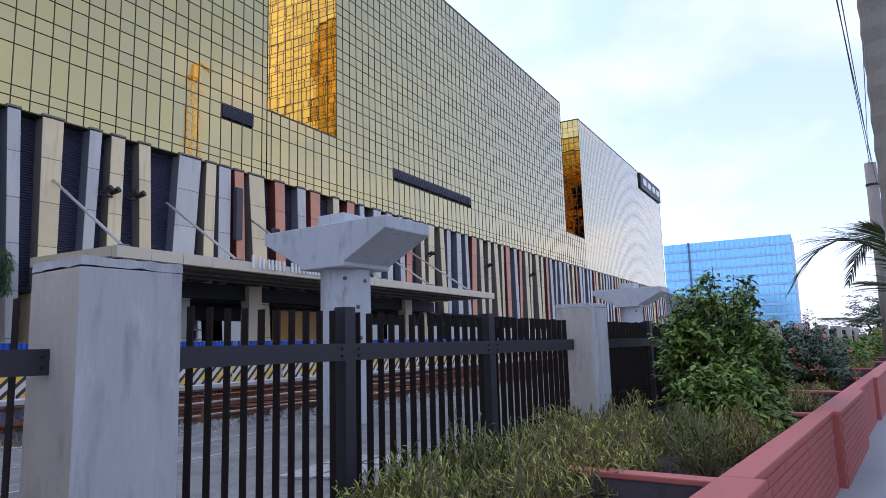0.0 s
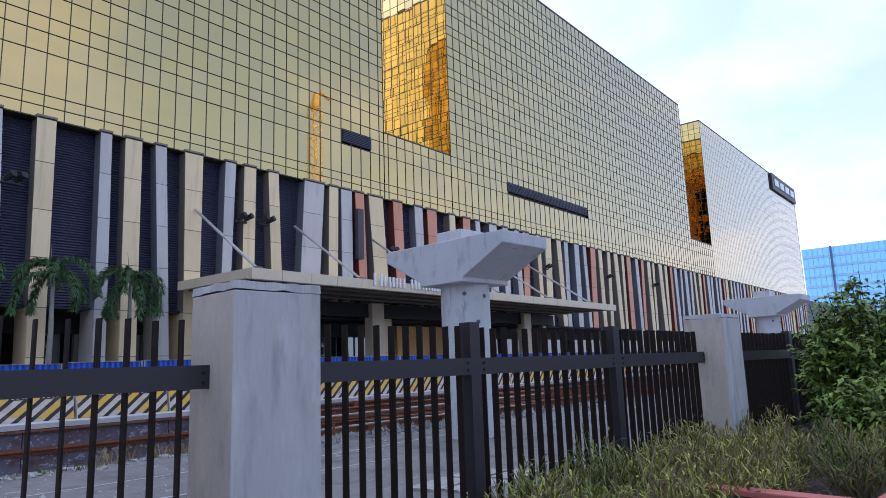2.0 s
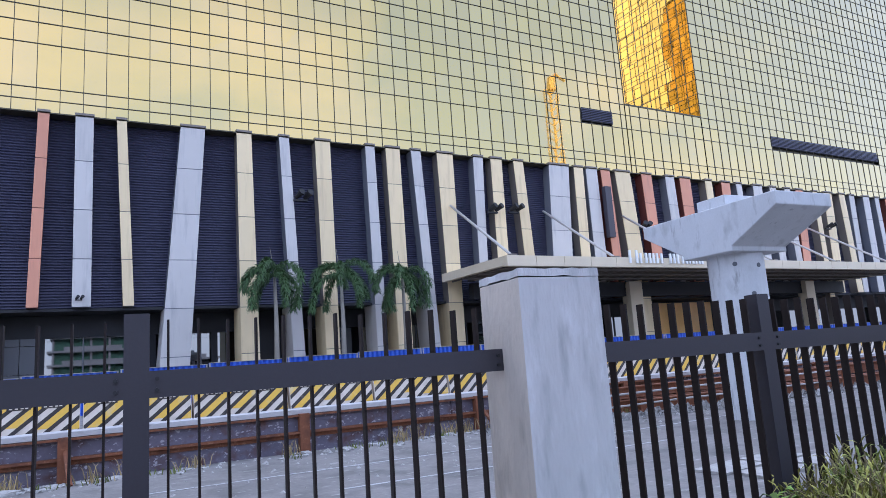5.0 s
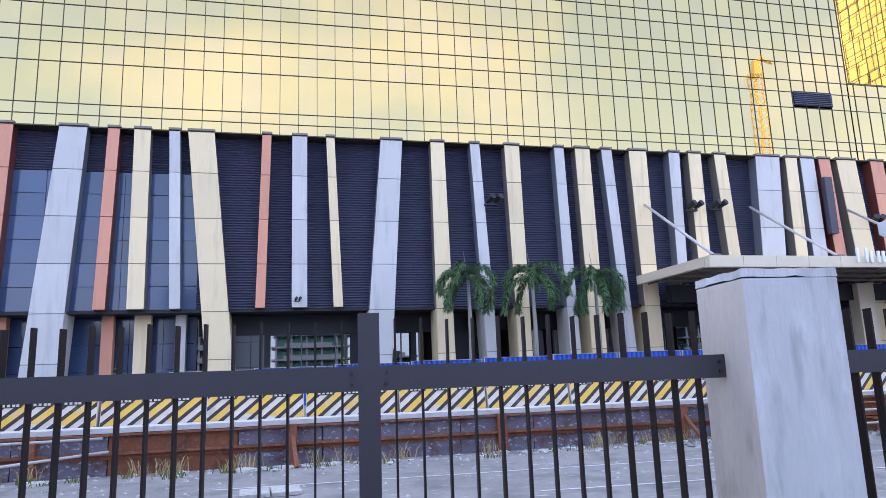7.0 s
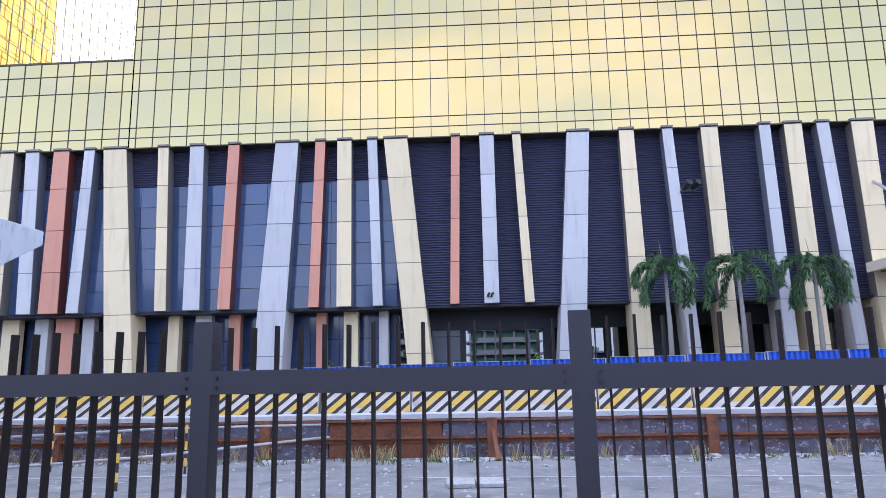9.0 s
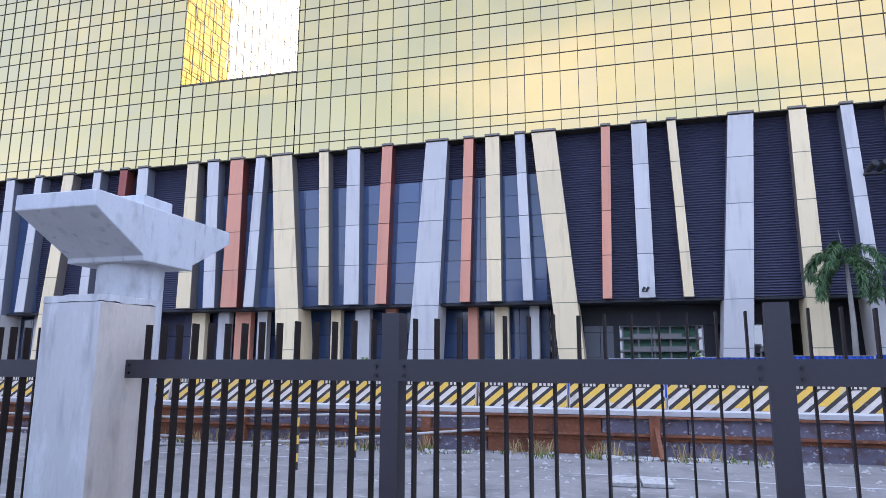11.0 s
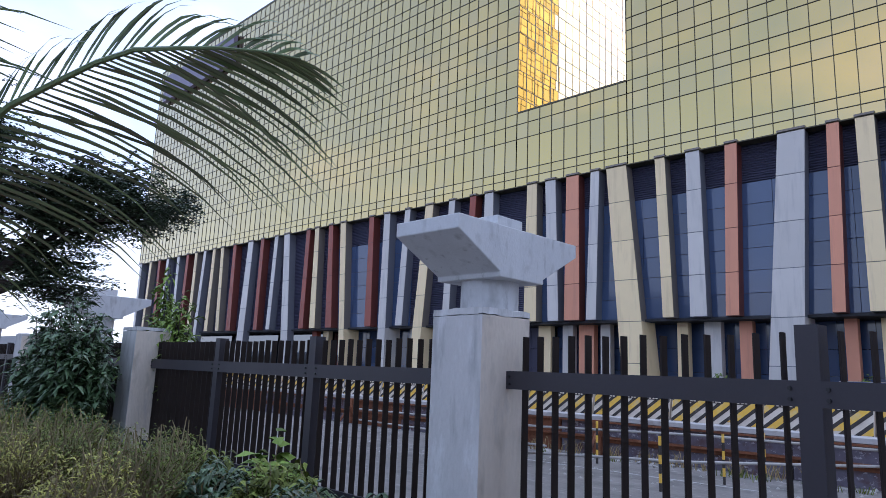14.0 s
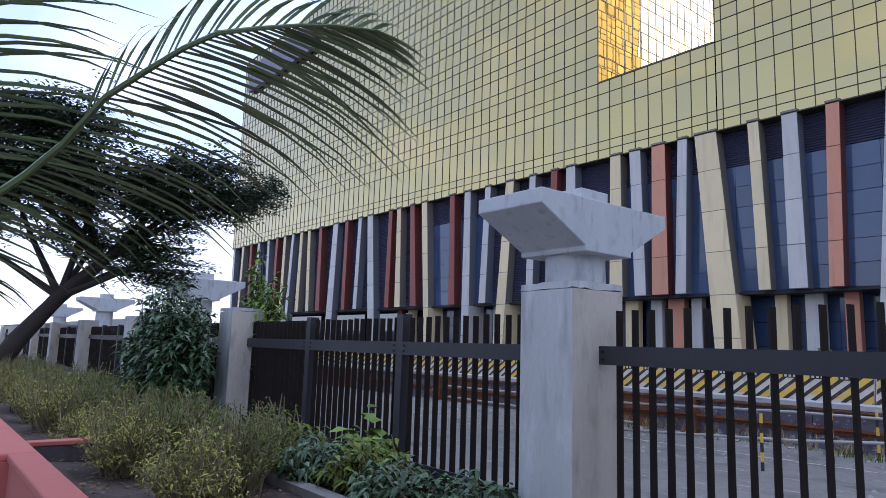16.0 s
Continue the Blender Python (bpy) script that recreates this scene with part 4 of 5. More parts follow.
planter = planter_run(RIGHT, [-1.9, 4.45, 8.6, 12.0, 15.5, 20, 25, 31, 38, 46, 56, 70], (1.0, 4.45, 8.6, 12.0, 15.8, 20.2, 25, 30), 0)
planter_run(LEFT, [-70, -52, -40, -28, -18, -9.3, -6.55, -1.75], (-21.5, -16.8, -7.9), 1)
part("return_wall", Geo().box(-1.95, -1.755, 1.24, 1.6, 0, 0.84), M["red"], planter).matrix_parent_inverse = RIGHT.inverted()
L = RIGHT
part("planter_soil", Geo().box(-2.5, -1.3, 1.36, 3.66, 0.2, 0.52), M["soil"], kind="structure", label="dark dry soil in the planter")
thing("inner_kerb", "grey concrete kerb inside the planter bed", "kerb", geo=Geo().box(-30, -2.5, 2.75, 2.88, 0.3, 0.64), mats=M["yard"], kind="structure")


# ---- plants ----
def leaf(g, pos, d, size, width, r, droop=0.3, up=None):
    """One folded leaf of four faces from its stalk outwards."""
    d = Vector(d).normalized()
    s = d.cross(up or Vector((r.uniform(-0.4, 0.4), r.uniform(-0.4, 0.4), 1))).normalized()
    n = s.cross(d)
    a = Vector(pos)
    m = a + d * size * 0.5 + n * size * 0.06
    e = a + d * size - Vector((0, 0, size * droop))
    w = width / 2
    g.add([a, m + s * w - n * w * 0.3, m, m - s * w - n * w * 0.3, e], [(0, 1, 2), (0, 2, 3), (2, 1, 4), (3, 2, 4)])


def bush(name, label, at, size, clumps, per, leaf_len, leaf_w, mat, seed, stem_mat="twig", droop=0.35, bare=0, flowers=0, dense=0.55, rise=(-0.5, 0.7)):
    """A shrub: stems that fork from the foot, each ending in a spray of leaves."""
    r = random.Random(seed)
    ob = thing(name, label, "shrub", pose(*at))
    stems, g, fl = Geo(), Geo(), Geo()
    sx, sy, sz = size
    for k in range(clumps):
        a = r.uniform(0, 6.283)
        rad = r.random() ** dense
        h = sz * (0.25 + 0.75 * r.random() ** 0.7) * (1.0 - 0.45 * rad * rad)
        tip = Vector((sx * rad * math.cos(a), sy * rad * math.sin(a), h * r.uniform(0.85, 1.1)))
        foot = Vector((tip.x * 0.3 + r.gauss(0, 0.05), tip.y * 0.3 + r.gauss(0, 0.05), 0))
        mid = foot.lerp(tip, 0.55) + Vector((r.gauss(0, 0.05), r.gauss(0, 0.05), 0.08 * sz))
        stems.tube([foot, mid, tip], [0.011, 0.007, 0.0035], 4, cap=False)
        if k < bare:
            continue
        for j in range(per):
            f = 0.35 + 0.65 * r.random() ** 0.6
            q = foot.lerp(mid, f / 0.55) if f < 0.55 else mid.lerp(tip, (f - 0.55) / 0.45)
            b = r.uniform(0, 6.283)
            q = q + Vector((r.gauss(0, 0.03), r.gauss(0, 0.03), r.gauss(0, 0.02)))
            leaf(g, q, (math.cos(b), math.sin(b), r.uniform(*rise)), leaf_len * r.uniform(0.55, 1.2), leaf_w * r.uniform(0.7, 1.2), r, droop)
        if flowers and r.random() < flowers:
            for j in range(14):
                leaf(fl, tip + Vector((r.gauss(0, 0.05), r.gauss(0, 0.05), r.gauss(0, 0.05))), (r.gauss(0, 1), r.gauss(0, 1), r.gauss(0, 1)), 0.05, 0.045, r, 0.1)
    part("stem", stems, M[stem_mat], ob)
    part("foliage", g, M[mat], ob, kind="stuff")
    if fl.v:
        part("blossom", fl, M["petal"], ob, "red blossoms", kind="stuff")
    return ob


def along(u, v, z=0.55):
    return (u, (1.1 - SLANT * u if u > -3.5 else 1.45) + v, z)


br = random.Random(21)
bush("leafy_bush", "dense green leafy bush in the planter by the fence", along(9.6, 1.35), (1.35, 0.8, 2.1), 330, 34, 0.13, 0.06, "leaf", 31, "bark", dense=0.5)
bush("leafy_bush", "dense green leafy bush in the planter by the fence", along(8.3, 1.0), (0.9, 0.6, 1.0), 130, 30, 0.13, 0.06, "leaf", 32, "bark")
bush("bougainvillea", "bougainvillea bush with red blossoms in the planter", along(15.5, 1.0), (2.1, 0.8, 1.6), 230, 30, 0.10, 0.055, "leaf_d", 33, "bark", flowers=0.16)
bush("broad_leaf_plant", "low plant with broad pale green leaves beside the bush", along(8.0, 0.72), (0.55, 0.4, 0.5), 30, 9, 0.26, 0.15, "leaf", 34)
bush("mango_bush", "dark glossy drooping-leaved bush against the fence pillar", along(-10.5, 1.78), (1.15, 0.5, 2.0), 330, 24, 0.17, 0.06, "leaf_d", 35, "bark", droop=0.35, dense=0.5)
bush("mango_bush", "bright leafy top growing over the fence pillar", along(-10.0, 2.8), (0.95, 0.35, 2.35), 150, 24, 0.17, 0.05, "leaf", 36, "bark", droop=0.4)
for k in range(26):
    u, v = 3.1 + 0.19 * k + br.uniform(-0.1, 0.1), ((0.75, 1.2, 1.65, 2.0) if k > 12 else (1.3, 1.55, 1.8, 2.05))[k % 4] + br.uniform(-0.15, 0.15)
    bush("dry_shrub", "wiry olive shrub with narrow upright dry leaves in the planter", along(u, v), (0.42, 0.36, br.uniform(0.36, 0.7)), 80, 14, 0.095, 0.014, "leaf_o" if k % 5 == 1 else "leaf_y", 200 + k, droop=0.2, bare=24, rise=(-2.2, 3.0))
for k, (u, v) in enumerate([(2.05, 1.75), (2.5, 1.6), (2.9, 1.75), (1.55, 1.8)]):
    bush("weed", "thin green weed with small pointed leaves in the planter", along(u, v), (0.22, 0.2, br.uniform(0.42, 0.55)), 11, 9, 0.10, 0.035, "leaf", 60 + k, droop=0.7)
for k in range(60):
    u, v = -5.6 - k * 0.36 + br.uniform(-0.2, 0.2), (0.55, 0.85, 1.2, 1.5)[k % 4] + br.uniform(-0.12, 0.12)
    bush("dry_shrub", "wiry olive-green shrub with narrow leaves and bare twigs in the planter", along(u, v), (0.46, 0.38, br.uniform(0.52, 0.76)), 96, 24, 0.052, 0.014, "leaf_y" if k % 4 == 0 else "leaf_o", 270 + k, droop=0.3, bare=22)
for k in range(18):
    u, v = 10.8 + k * 1.0 + br.uniform(-0.2, 0.2), (0.65, 1.15)[k % 2] + br.uniform(-0.15, 0.15)
    bush("dry_shrub", "wiry olive shrub with dry drooping leaves in the planter", along(u, v), (0.55, 0.35, br.uniform(0.4, 0.6)), 70, 16, 0.065, 0.018, "leaf_y", 110 + k, droop=0.5, bare=20)
for k, (u, v, h) in enumerate([(-4.75, 1.6, 0.42), (-5.3, 1.75, 0.5), (-5.9, 1.6, 0.45), (-6.6, 1.75, 0.5), (-4.3, 1.8, 0.35), (-7.2, 1.8, 0.45)]):
    bush("green_weed", "fresh green weed with broad leaves at the fence foot", along(u, v), (0.36, 0.3, h), 40, 14, 0.13, 0.042, "leaf_o" if k % 2 else "leaf_d", 140 + k, droop=0.45)
bush("green_weed", "tall weed with large pale leaves against the fence", along(-5.75, 1.95), (0.2, 0.15, 0.72), 9, 7, 0.2, 0.14, "leaf", 151, droop=0.3)


def frond(g, stem, pts, leaflets, length, width, r, droop, lift=0.14, fold=1.0):
    """A feather palm leaf: a tapering midrib along pts with long folded leaflets that sag and bend."""
    P = [Vector(q) for q in pts]
    n = len(P)
    stem.tube(P, [0.028 * (1 - 0.85 * k / (n - 1)) for k in range(n)], 6)
    for k in range(leaflets):
        f = 0.12 + 0.88 * (k / leaflets) ** 1.2
        x = f * (n - 1)
        i = min(int(x), n - 2)
        q = P[i].lerp(P[i + 1], x - i)
        d = (P[i + 1] - P[i]).normalized()
        side = d.cross(Vector((0, 0, 1))).normalized()
        ln = length * (0.45 + 0.85 * math.sin(math.pi * min(1, 0.15 + f * 0.8))) * (1 - 0.62 * f ** 3) * r.uniform(0.8, 1.1)
        for s in (1, -1):
            if s > 0 and fold < 1 and (f < 0.3 or k % 3 == 0):
                continue
            a = (side * s * (0.95 - 0.5 * f * f) + d * (0.5 + 0.9 * f) + Vector((0, 0, lift * (1 - 0.8 * f * f) + r.uniform(-0.08, 0.08)))).normalized()
            sag = droop * (1 - 0.5 * f ** 2)
            if s > 0 and fold < 1:
                a = (d * 1.1 + side * 0.15 + Vector((0, 0, 0.75 + r.uniform(-0.1, 0.2)))).normalized()
                sag = droop * 1.5
            pts2, q2, seg = [q], q, ln / 5 * ((fold + 0.25) if s > 0 and fold < 1 else 1)
            for j in range(5):
                a = (a + Vector((0, 0, -sag * (0.06 + 0.16 * j) * r.uniform(0.7, 1.3)))).normalized()
                q2 = q2 + a * seg
                pts2.append(q2)
            w = width * r.uniform(0.8, 1.15) * (0.7 if s > 0 and fold < 1 else 1.0)
            nrm = a.cross(d).normalized()
            vs, fs = [], []
            for j, c in enumerate(pts2):
                ww = w * (0.55, 1.0, 0.95, 0.75, 0.45, 0.04)[j] * 0.5
                t = (pts2[min(j + 1, 5)] - pts2[max(j - 1, 0)]).normalized()
                across = t.cross(nrm if abs(t.dot(nrm)) < 0.9 else side)
                across = (d - t * d.dot(t)).normalized() if (d - t * d.dot(t)).length > 0.2 else across.normalized()
                vs += [c - across * ww, c + Vector((0, 0, -ww * 0.35)), c + across * ww]
            for j in range(5):
                b = 3 * j
                fs += [(b, b + 1, b + 4, b + 3), (b + 1, b + 2, b + 5, b + 4)]
            g.add(vs, fs)


def coconut_palm(label, base, crown, fronds, seed, trunk_r=0.16, leaflets=58, length=0.95, droop=1.0, lift=0.14, fold=1.0):
    r = random.Random(seed)
    ob = thing("coconut_palm", label, "palm tree")
    b, c = Vector(base), Vector(crown)
    rings, rad = [], []
    m = max(6, int((c - b).length / 0.11))
    for k in range(m + 1):
        rings.append(b.lerp(c, k / m))
        rad.append(trunk_r * (1.0 - 0.25 * k / m) * (1.06 if k % 2 else 0.97))
    part("trunk", Geo().tube(rings, rad, 16), M["palmbark"], ob, "ringed grey-brown trunk")
    for pts in fronds:
        g, stem = Geo(), Geo()
        frond(g, stem, pts, leaflets, length, 0.026, r, droop, lift, fold)
        rib = part("frond", stem, M["frond"], ob)
        part("foliage", g, M["frond"], rib, kind="stuff")
    return ob


def arc(c, az, reach, rise, fall, n=9):
    """A frond's midrib from the crown c outwards: up by rise, then down by fall."""
    out = []
    for k in range(n):
        f = k / (n - 1)
        out.append((c[0] + math.cos(az) * reach * f, c[1] + math.sin(az) * reach * f, c[2] + rise * math.sin(f * 2.2) - fall * f * f))
    return out


CROWN = (-6.35, 0.0, 1.75)
coconut_palm("coconut palm with long arching drooping fronds beside the planter", (-6.55, -0.15, 0.02), CROWN,
             [[CROWN, (-6.0, 0.5, 2.26), (-5.6, 0.85, 2.6), (-5.3, 0.99, 2.76), (-4.95, 1.12, 2.98), (-4.6, 1.23, 3.05), (-4.3, 1.32, 3.10), (-4.08, 1.41, 3.13), (-3.88, 1.53, 3.12), (-3.72, 1.66, 3.12), (-3.6, 1.8, 3.12), (-3.48, 1.95, 3.10)],
              [CROWN, (-6.17, 0.12, 2.21), (-5.89, 0.18, 2.75), (-5.6, 0.24, 3.2), (-5.3, 0.3, 3.55), (-4.95, 0.38, 3.75), (-4.6, 0.46, 3.85)],
              arc(CROWN, 3.3, 2.8, 2.0, 1.4), arc(CROWN, 4.2, 2.7, 2.3, 1.2), arc(CROWN, 5.2, 2.4, 2.6, 1.2)], 5, 0.17, 56, 1.05, 0.36, -0.55, 0.25)
CROWN2 = (9.57, -1.06, 1.75)
coconut_palm("young coconut palm with spreading fronds beside the pavement", (9.6, -1.12, 0.02), CROWN2,
             [[CROWN2, (9.38, -0.87, 2.24), (9.17, -0.67, 2.56), (8.96, -0.47, 2.76), (8.84, -0.29, 2.9)],
              [CROWN2, (9.31, -0.76, 1.80), (9.03, -0.42, 1.82), (8.74, -0.1, 1.84), (8.54, 0.2, 1.86)],
              [CROWN2, (9.39, -0.8, 2.1), (9.1, -0.53, 2.2), (8.91, -0.25, 2.25)]]
             + [arc(CROWN2, a, 1.7, ri, fa) for a, ri, fa in ((0.6, 1.5, 0.6), (1.5, 1.4, 0.7), (3.9, 1.5, 0.7), (4.8, 1.5, 0.7), (5.7, 1.5, 0.7))], 6, 0.11, 40, 0.55, 0.25)
tall = Geo()
m = 64
tall.tube([(7.62 - 0.1 * k / m, -0.50 - 0.02 * k / m, 0.03 + 9.5 * k / m) for k in range(m + 1)], [0.165 * (1.05 if k % 2 else 0.98) for k in range(m + 1)], 18)
ob = thing("palm_trunk", "tall ringed brown palm trunk beside the pavement", "palm tree", geo=tall, mats=M["palmbark"])


def foxtail_palm(x, y, h, seed):
    r = random.Random(seed)
    ob = thing("foxtail_palm", "young foxtail palm with bushy drooping fronds before the hotel", "palm tree", pose(x, y, 0.79), group="foxtail palms")
    part("trunk", Geo().tube([(0, 0, 0), (0.05, 0, h * 0.5), (0, 0, h)], [0.17, 0.14, 0.09], 10), M["palmbark"], ob, smooth=True)
    part("spear", Geo().tube([(0, 0, h), (-0.25, 0, h + 1.9)], [0.05, 0.01], 5), M["palmbark"], ob)
    for k in range(10):
        a = k * 2.4 + r.uniform(-0.2, 0.2)
        g, stem = Geo(), Geo()
        rise = math.radians(r.uniform(68, 86) if k % 2 else r.uniform(25, 60))
        bend, seg = rise + math.radians(r.uniform(80, 112)), r.uniform(0.33, 0.40)
        pts = [Vector((0, 0, h))]
        for j in range(9):
            e = rise - bend * (j / 8) ** (0.85 if k % 2 else 0.5)
            pts.append(pts[-1] + seg * Vector((math.cos(a) * math.cos(e), math.sin(a) * math.cos(e), math.sin(e))))
        stem.tube(pts, [0.035 * (1 - 0.08 * j) for j in range(10)], 5)
        for j in range(420):
            f = r.uniform(0.12, 1.0) * 9
            i = min(int(f), 8)
            q = pts[i].lerp(pts[i + 1], f - i)
            d = (pts[i + 1] - pts[i]).normalized()
            v = Vector((r.gauss(0, 1), r.gauss(0, 1), r.gauss(0, 1)))
            v = (v - d * v.dot(d)).normalized() + d * 0.7
            leaf(g, q, v, 0.46 * r.uniform(0.7, 1.1), 0.06, r, 0.3)
        rib = part("frond", stem, M["frond_far"], ob)
        part("foliage", g, M["frond_far"], rib, kind="stuff")


for x, h, s in ((10.7, 6.55, 1), (15.0, 6.6, 2), (19.4, 6.45, 3)):
    foxtail_palm(x, 41.0, h, s)


def rain_tree(name, label, trunk, lobes, seed, leaf_size=0.13, per=420, mat="leaf_t"):
    r = random.Random(seed)
    ob = thing(name, label, "tree")
    wood, g = Geo(), Geo()
    t = [Vector(q) for q in trunk]
    wood.tube(t, [0.28 * (1 - 0.14 * k) for k in range(len(t))], 10)
    for c, rx, rz in lobes:
        c = Vector(c)
        s = t[-1 - (r.random() < 0.3)]
        mid = s.lerp(c, 0.5) + Vector((r.gauss(0, 0.3), r.gauss(0, 0.3), r.uniform(-0.2, 0.5)))
        wood.tube([s, mid, c], [0.11, 0.07, 0.03], 7, cap=False)
        for k in range(int(per * rx * rx / 4)):
            a, f = r.uniform(0, 6.283), math.sqrt(r.random()) * r.uniform(0.8, 1.2)
            q = c + Vector((rx * f * math.cos(a), rx * f * math.sin(a), rz * (r.gauss(0.0, 0.48) * (1 - f * f * 0.4)) + 0.5 * noise.noise((c.x + 2 * f * math.cos(a), c.y + 2 * f * math.sin(a), 0.5))))
            if noise.noise(q * 0.8) < -0.22:
                continue
            if r.random() < 0.06:
                wood.tube([c.lerp(q, 0.3), q], [0.03, 0.012], 4, cap=False)
            for j in range(14):
                b = r.uniform(0, 6.283)
                leaf(g, q + Vector((r.gauss(0, 0.15), r.gauss(0, 0.15), r.gauss(0, 0.035))), (math.cos(b), math.sin(b), r.uniform(-0.25, 0.25)), leaf_size * r.uniform(0.7, 1.3), leaf_size * 0.5, r, 0.2)
    part("trunk", wood, M["bark"], ob, smooth=True)
    part("crown", g, M[mat], ob, kind="stuff")
    return ob


rain_tree("rain_tree", "dark spreading rain tree with a leaning trunk beyond the planter", [(-22.0, 2.2, 0.4), (-21.85, 2.75, 1.5), (-21.7, 3.6, 2.7), (-21.4, 4.5, 3.7)],
          [((-20.2, 6.3, 5.9), 1.5, 0.9), ((-19.6, 7.6, 5.7), 1.1, 0.7), ((-20.6, 6.0, 4.2), 1.2, 0.6), ((-21.0, 4.3, 6.2), 2.0, 1.1), ((-21.5, 3.2, 7.6), 1.3, 0.9), ((-22.5, 2.0, 6.4), 2.2, 1.1),
           ((-22.6, 4.6, 4.4), 1.4, 0.7), ((-23.5, 0.5, 5.0), 2.0, 1.0), ((-20.2, 5.6, 3.6), 0.9, 0.4), ((-24, 3.0, 8.0), 1.6, 0.8), ((-20.6, 5.2, 5.2), 1.7, 1.2), ((-21.2, 2.4, 5.4), 1.6, 1.0), ((-22.4, 0.9, 7.4), 1.3, 0.9), ((-20.8, 8.4, 6.3), 1.0, 0.45), ((-21.0, 7.0, 7.0), 1.2, 0.5), ((-20.8, 6.3, 3.5), 0.8, 0.3)], 9, 0.15, 800)
rain_tree("street_tree", "round dark green street tree far along the pavement", [(62, -3.6, 0), (62, -3.6, 1.2), (62, -3.5, 2.0)], [((62, -4.2, 3.6), 2.2, 2.2), ((60.5, -2.8, 3.2), 1.6, 1.6), ((63, -5.5, 3.4), 2.2, 2.0), ((61, -3.2, 2.2), 1.8, 1.4)], 10, 0.24, 170, "leaf_d")
for k, (u, v, s) in enumerate(((24.5, 1.0, 1.2), (28, 1.0, 1.0), (33, 0.8, 1.3), (40, 0.8, 1.5), (48, 0.8, 1.6))):
    bush("hedge_shrub", "green shrub further along the planter", along(u, v), (1.6, 0.6, s), 90, 20, 0.2, 0.1, "leaf_y" if k % 2 else "leaf", 170 + k)

for k, (x, s) in enumerate(((-17.0, 1.5), (-9.6, 1.7), (-5.2, 1.4), (-1.4, 1.6), (0.9, 1.5), (2.6, 1.8))):
    bush("forecourt_shrub", "low green shrub in front of the hotel shopfront", (x, 40.0, 0.79), (0.9, 0.5, s), 40, 14, 0.32, 0.12, "leaf", 330 + k)
gr = random.Random(77)
grit = Geo()
for k in range(1500):
    x, y = gr.uniform(-24, 24), 13.9 - 4.2 * gr.random() ** 2.2
    s = gr.uniform(0.012, 0.045) * (1.5 if gr.random() < 0.08 else 1.0)
    c = Vector((x, y, 0.012))
    a = gr.uniform(0, 6.28)
    ring = [c + Vector((s * gr.uniform(0.7, 1.3) * math.cos(a + q * 1.2566), s * gr.uniform(0.7, 1.3) * math.sin(a + q * 1.2566), 0)) for q in range(5)]
    grit.add(ring + [c + Vector((0, 0, s * 0.8))], [(q, (q + 1) % 5, 5) for q in range(5)])
thing("gravel", "small pale stones and rubble strewn over the yard", "gravel", geo=grit, mats=M["rubble"], kind="stuff")

# ---- pole, cables ----
pole = thing("utility_pole", "round grey concrete utility pole with a steel band", "pole", pose(30.2, -1.95, 0))
part("shaft", Geo().tube([(0, 0, 0), (-0.2, 0, 8.2)], [0.26, 0.2], 16), M["palmbark"], pole, smooth=True)
part("band", Geo().tube([(-0.17, 0, 7.3), (-0.17, 0, 7.38)], [0.23, 0.23], 16), M["lamp"], pole)
part("ladder_rail", Geo().tube([(-0.1, -0.55, 3.5), (-0.3, -0.62, 9.3)], [0.03, 0.03], 6), M["pipe"], pole)
for k in range(6):
    part("rung", Geo().tube([(-0.15, -0.57, 4 + k * 0.95), (-0.15, -1.2, 4 + k * 0.95)], [0.02, 0.02], 5), M["pipe"], pole)
for k, (a, b) in enumerate((((30.0, -1.95, 8.2), (10.5, -0.30, 7.6)), ((30.0, -2.0, 8.15), (10.5, -0.36, 7.6)), ((30.0, -2.1, 7.35), (9.5, -0.22, 7.2)), ((30.0, -1.9, 8.2), (11.5, -0.75, 7.8)))):
    A, B = Vector(a), Vector(b)
    B = A + (B - A) * 1.8
    pts = [A.lerp(B, f / 10) - Vector((0, 0, 0.4 * math.sin(math.pi * f / 10))) for f in range(11)]
    thing("cable", "black overhead cable running to the pole", "cable", geo=Geo().tube(pts, [0.009] * 11, 6), mats=M["wire"], group="overhead cables")

# ---- far blue office block ----
office = thing("office_building", "distant sky-blue glass office block with pale floor bands", "building", geo=Geo().box(600.9, 680, 15, 114, 0, 83), mats=M["bluemul"])
for f in range(10):
    z = 3.0 + f * 8.0
    part("floor_band", Geo().box(600.3, 600.92, 15, 114, z, z + 1.6), M["bluemul"], office)
    for k in range(26):
        y = 15.2 + k * 3.8
        part("window", Geo().box(600.6, 600.9, y + 0.12, y + 3.68, z + 1.7, z + 7.9), M["blueglass"], office)
part("corner_rib", Geo().box(599.6, 600.8, 92.5, 94, 0, 83.6), M["spandrel"], office)
low = thing("low_building", "pale low building far beyond the fence", "building", geo=Geo().box(-140, -100, 14, 40, 0, 3.0), mats=M["far"])
part("roof", Geo().hexa([(-141, 13, 3), (-99, 13, 3), (-99, 41, 3), (-141, 41, 3), (-141, 26, 4.4), (-99, 26, 4.4), (-99, 27, 4.4), (-141, 27, 4.4)]), M["far"], low)
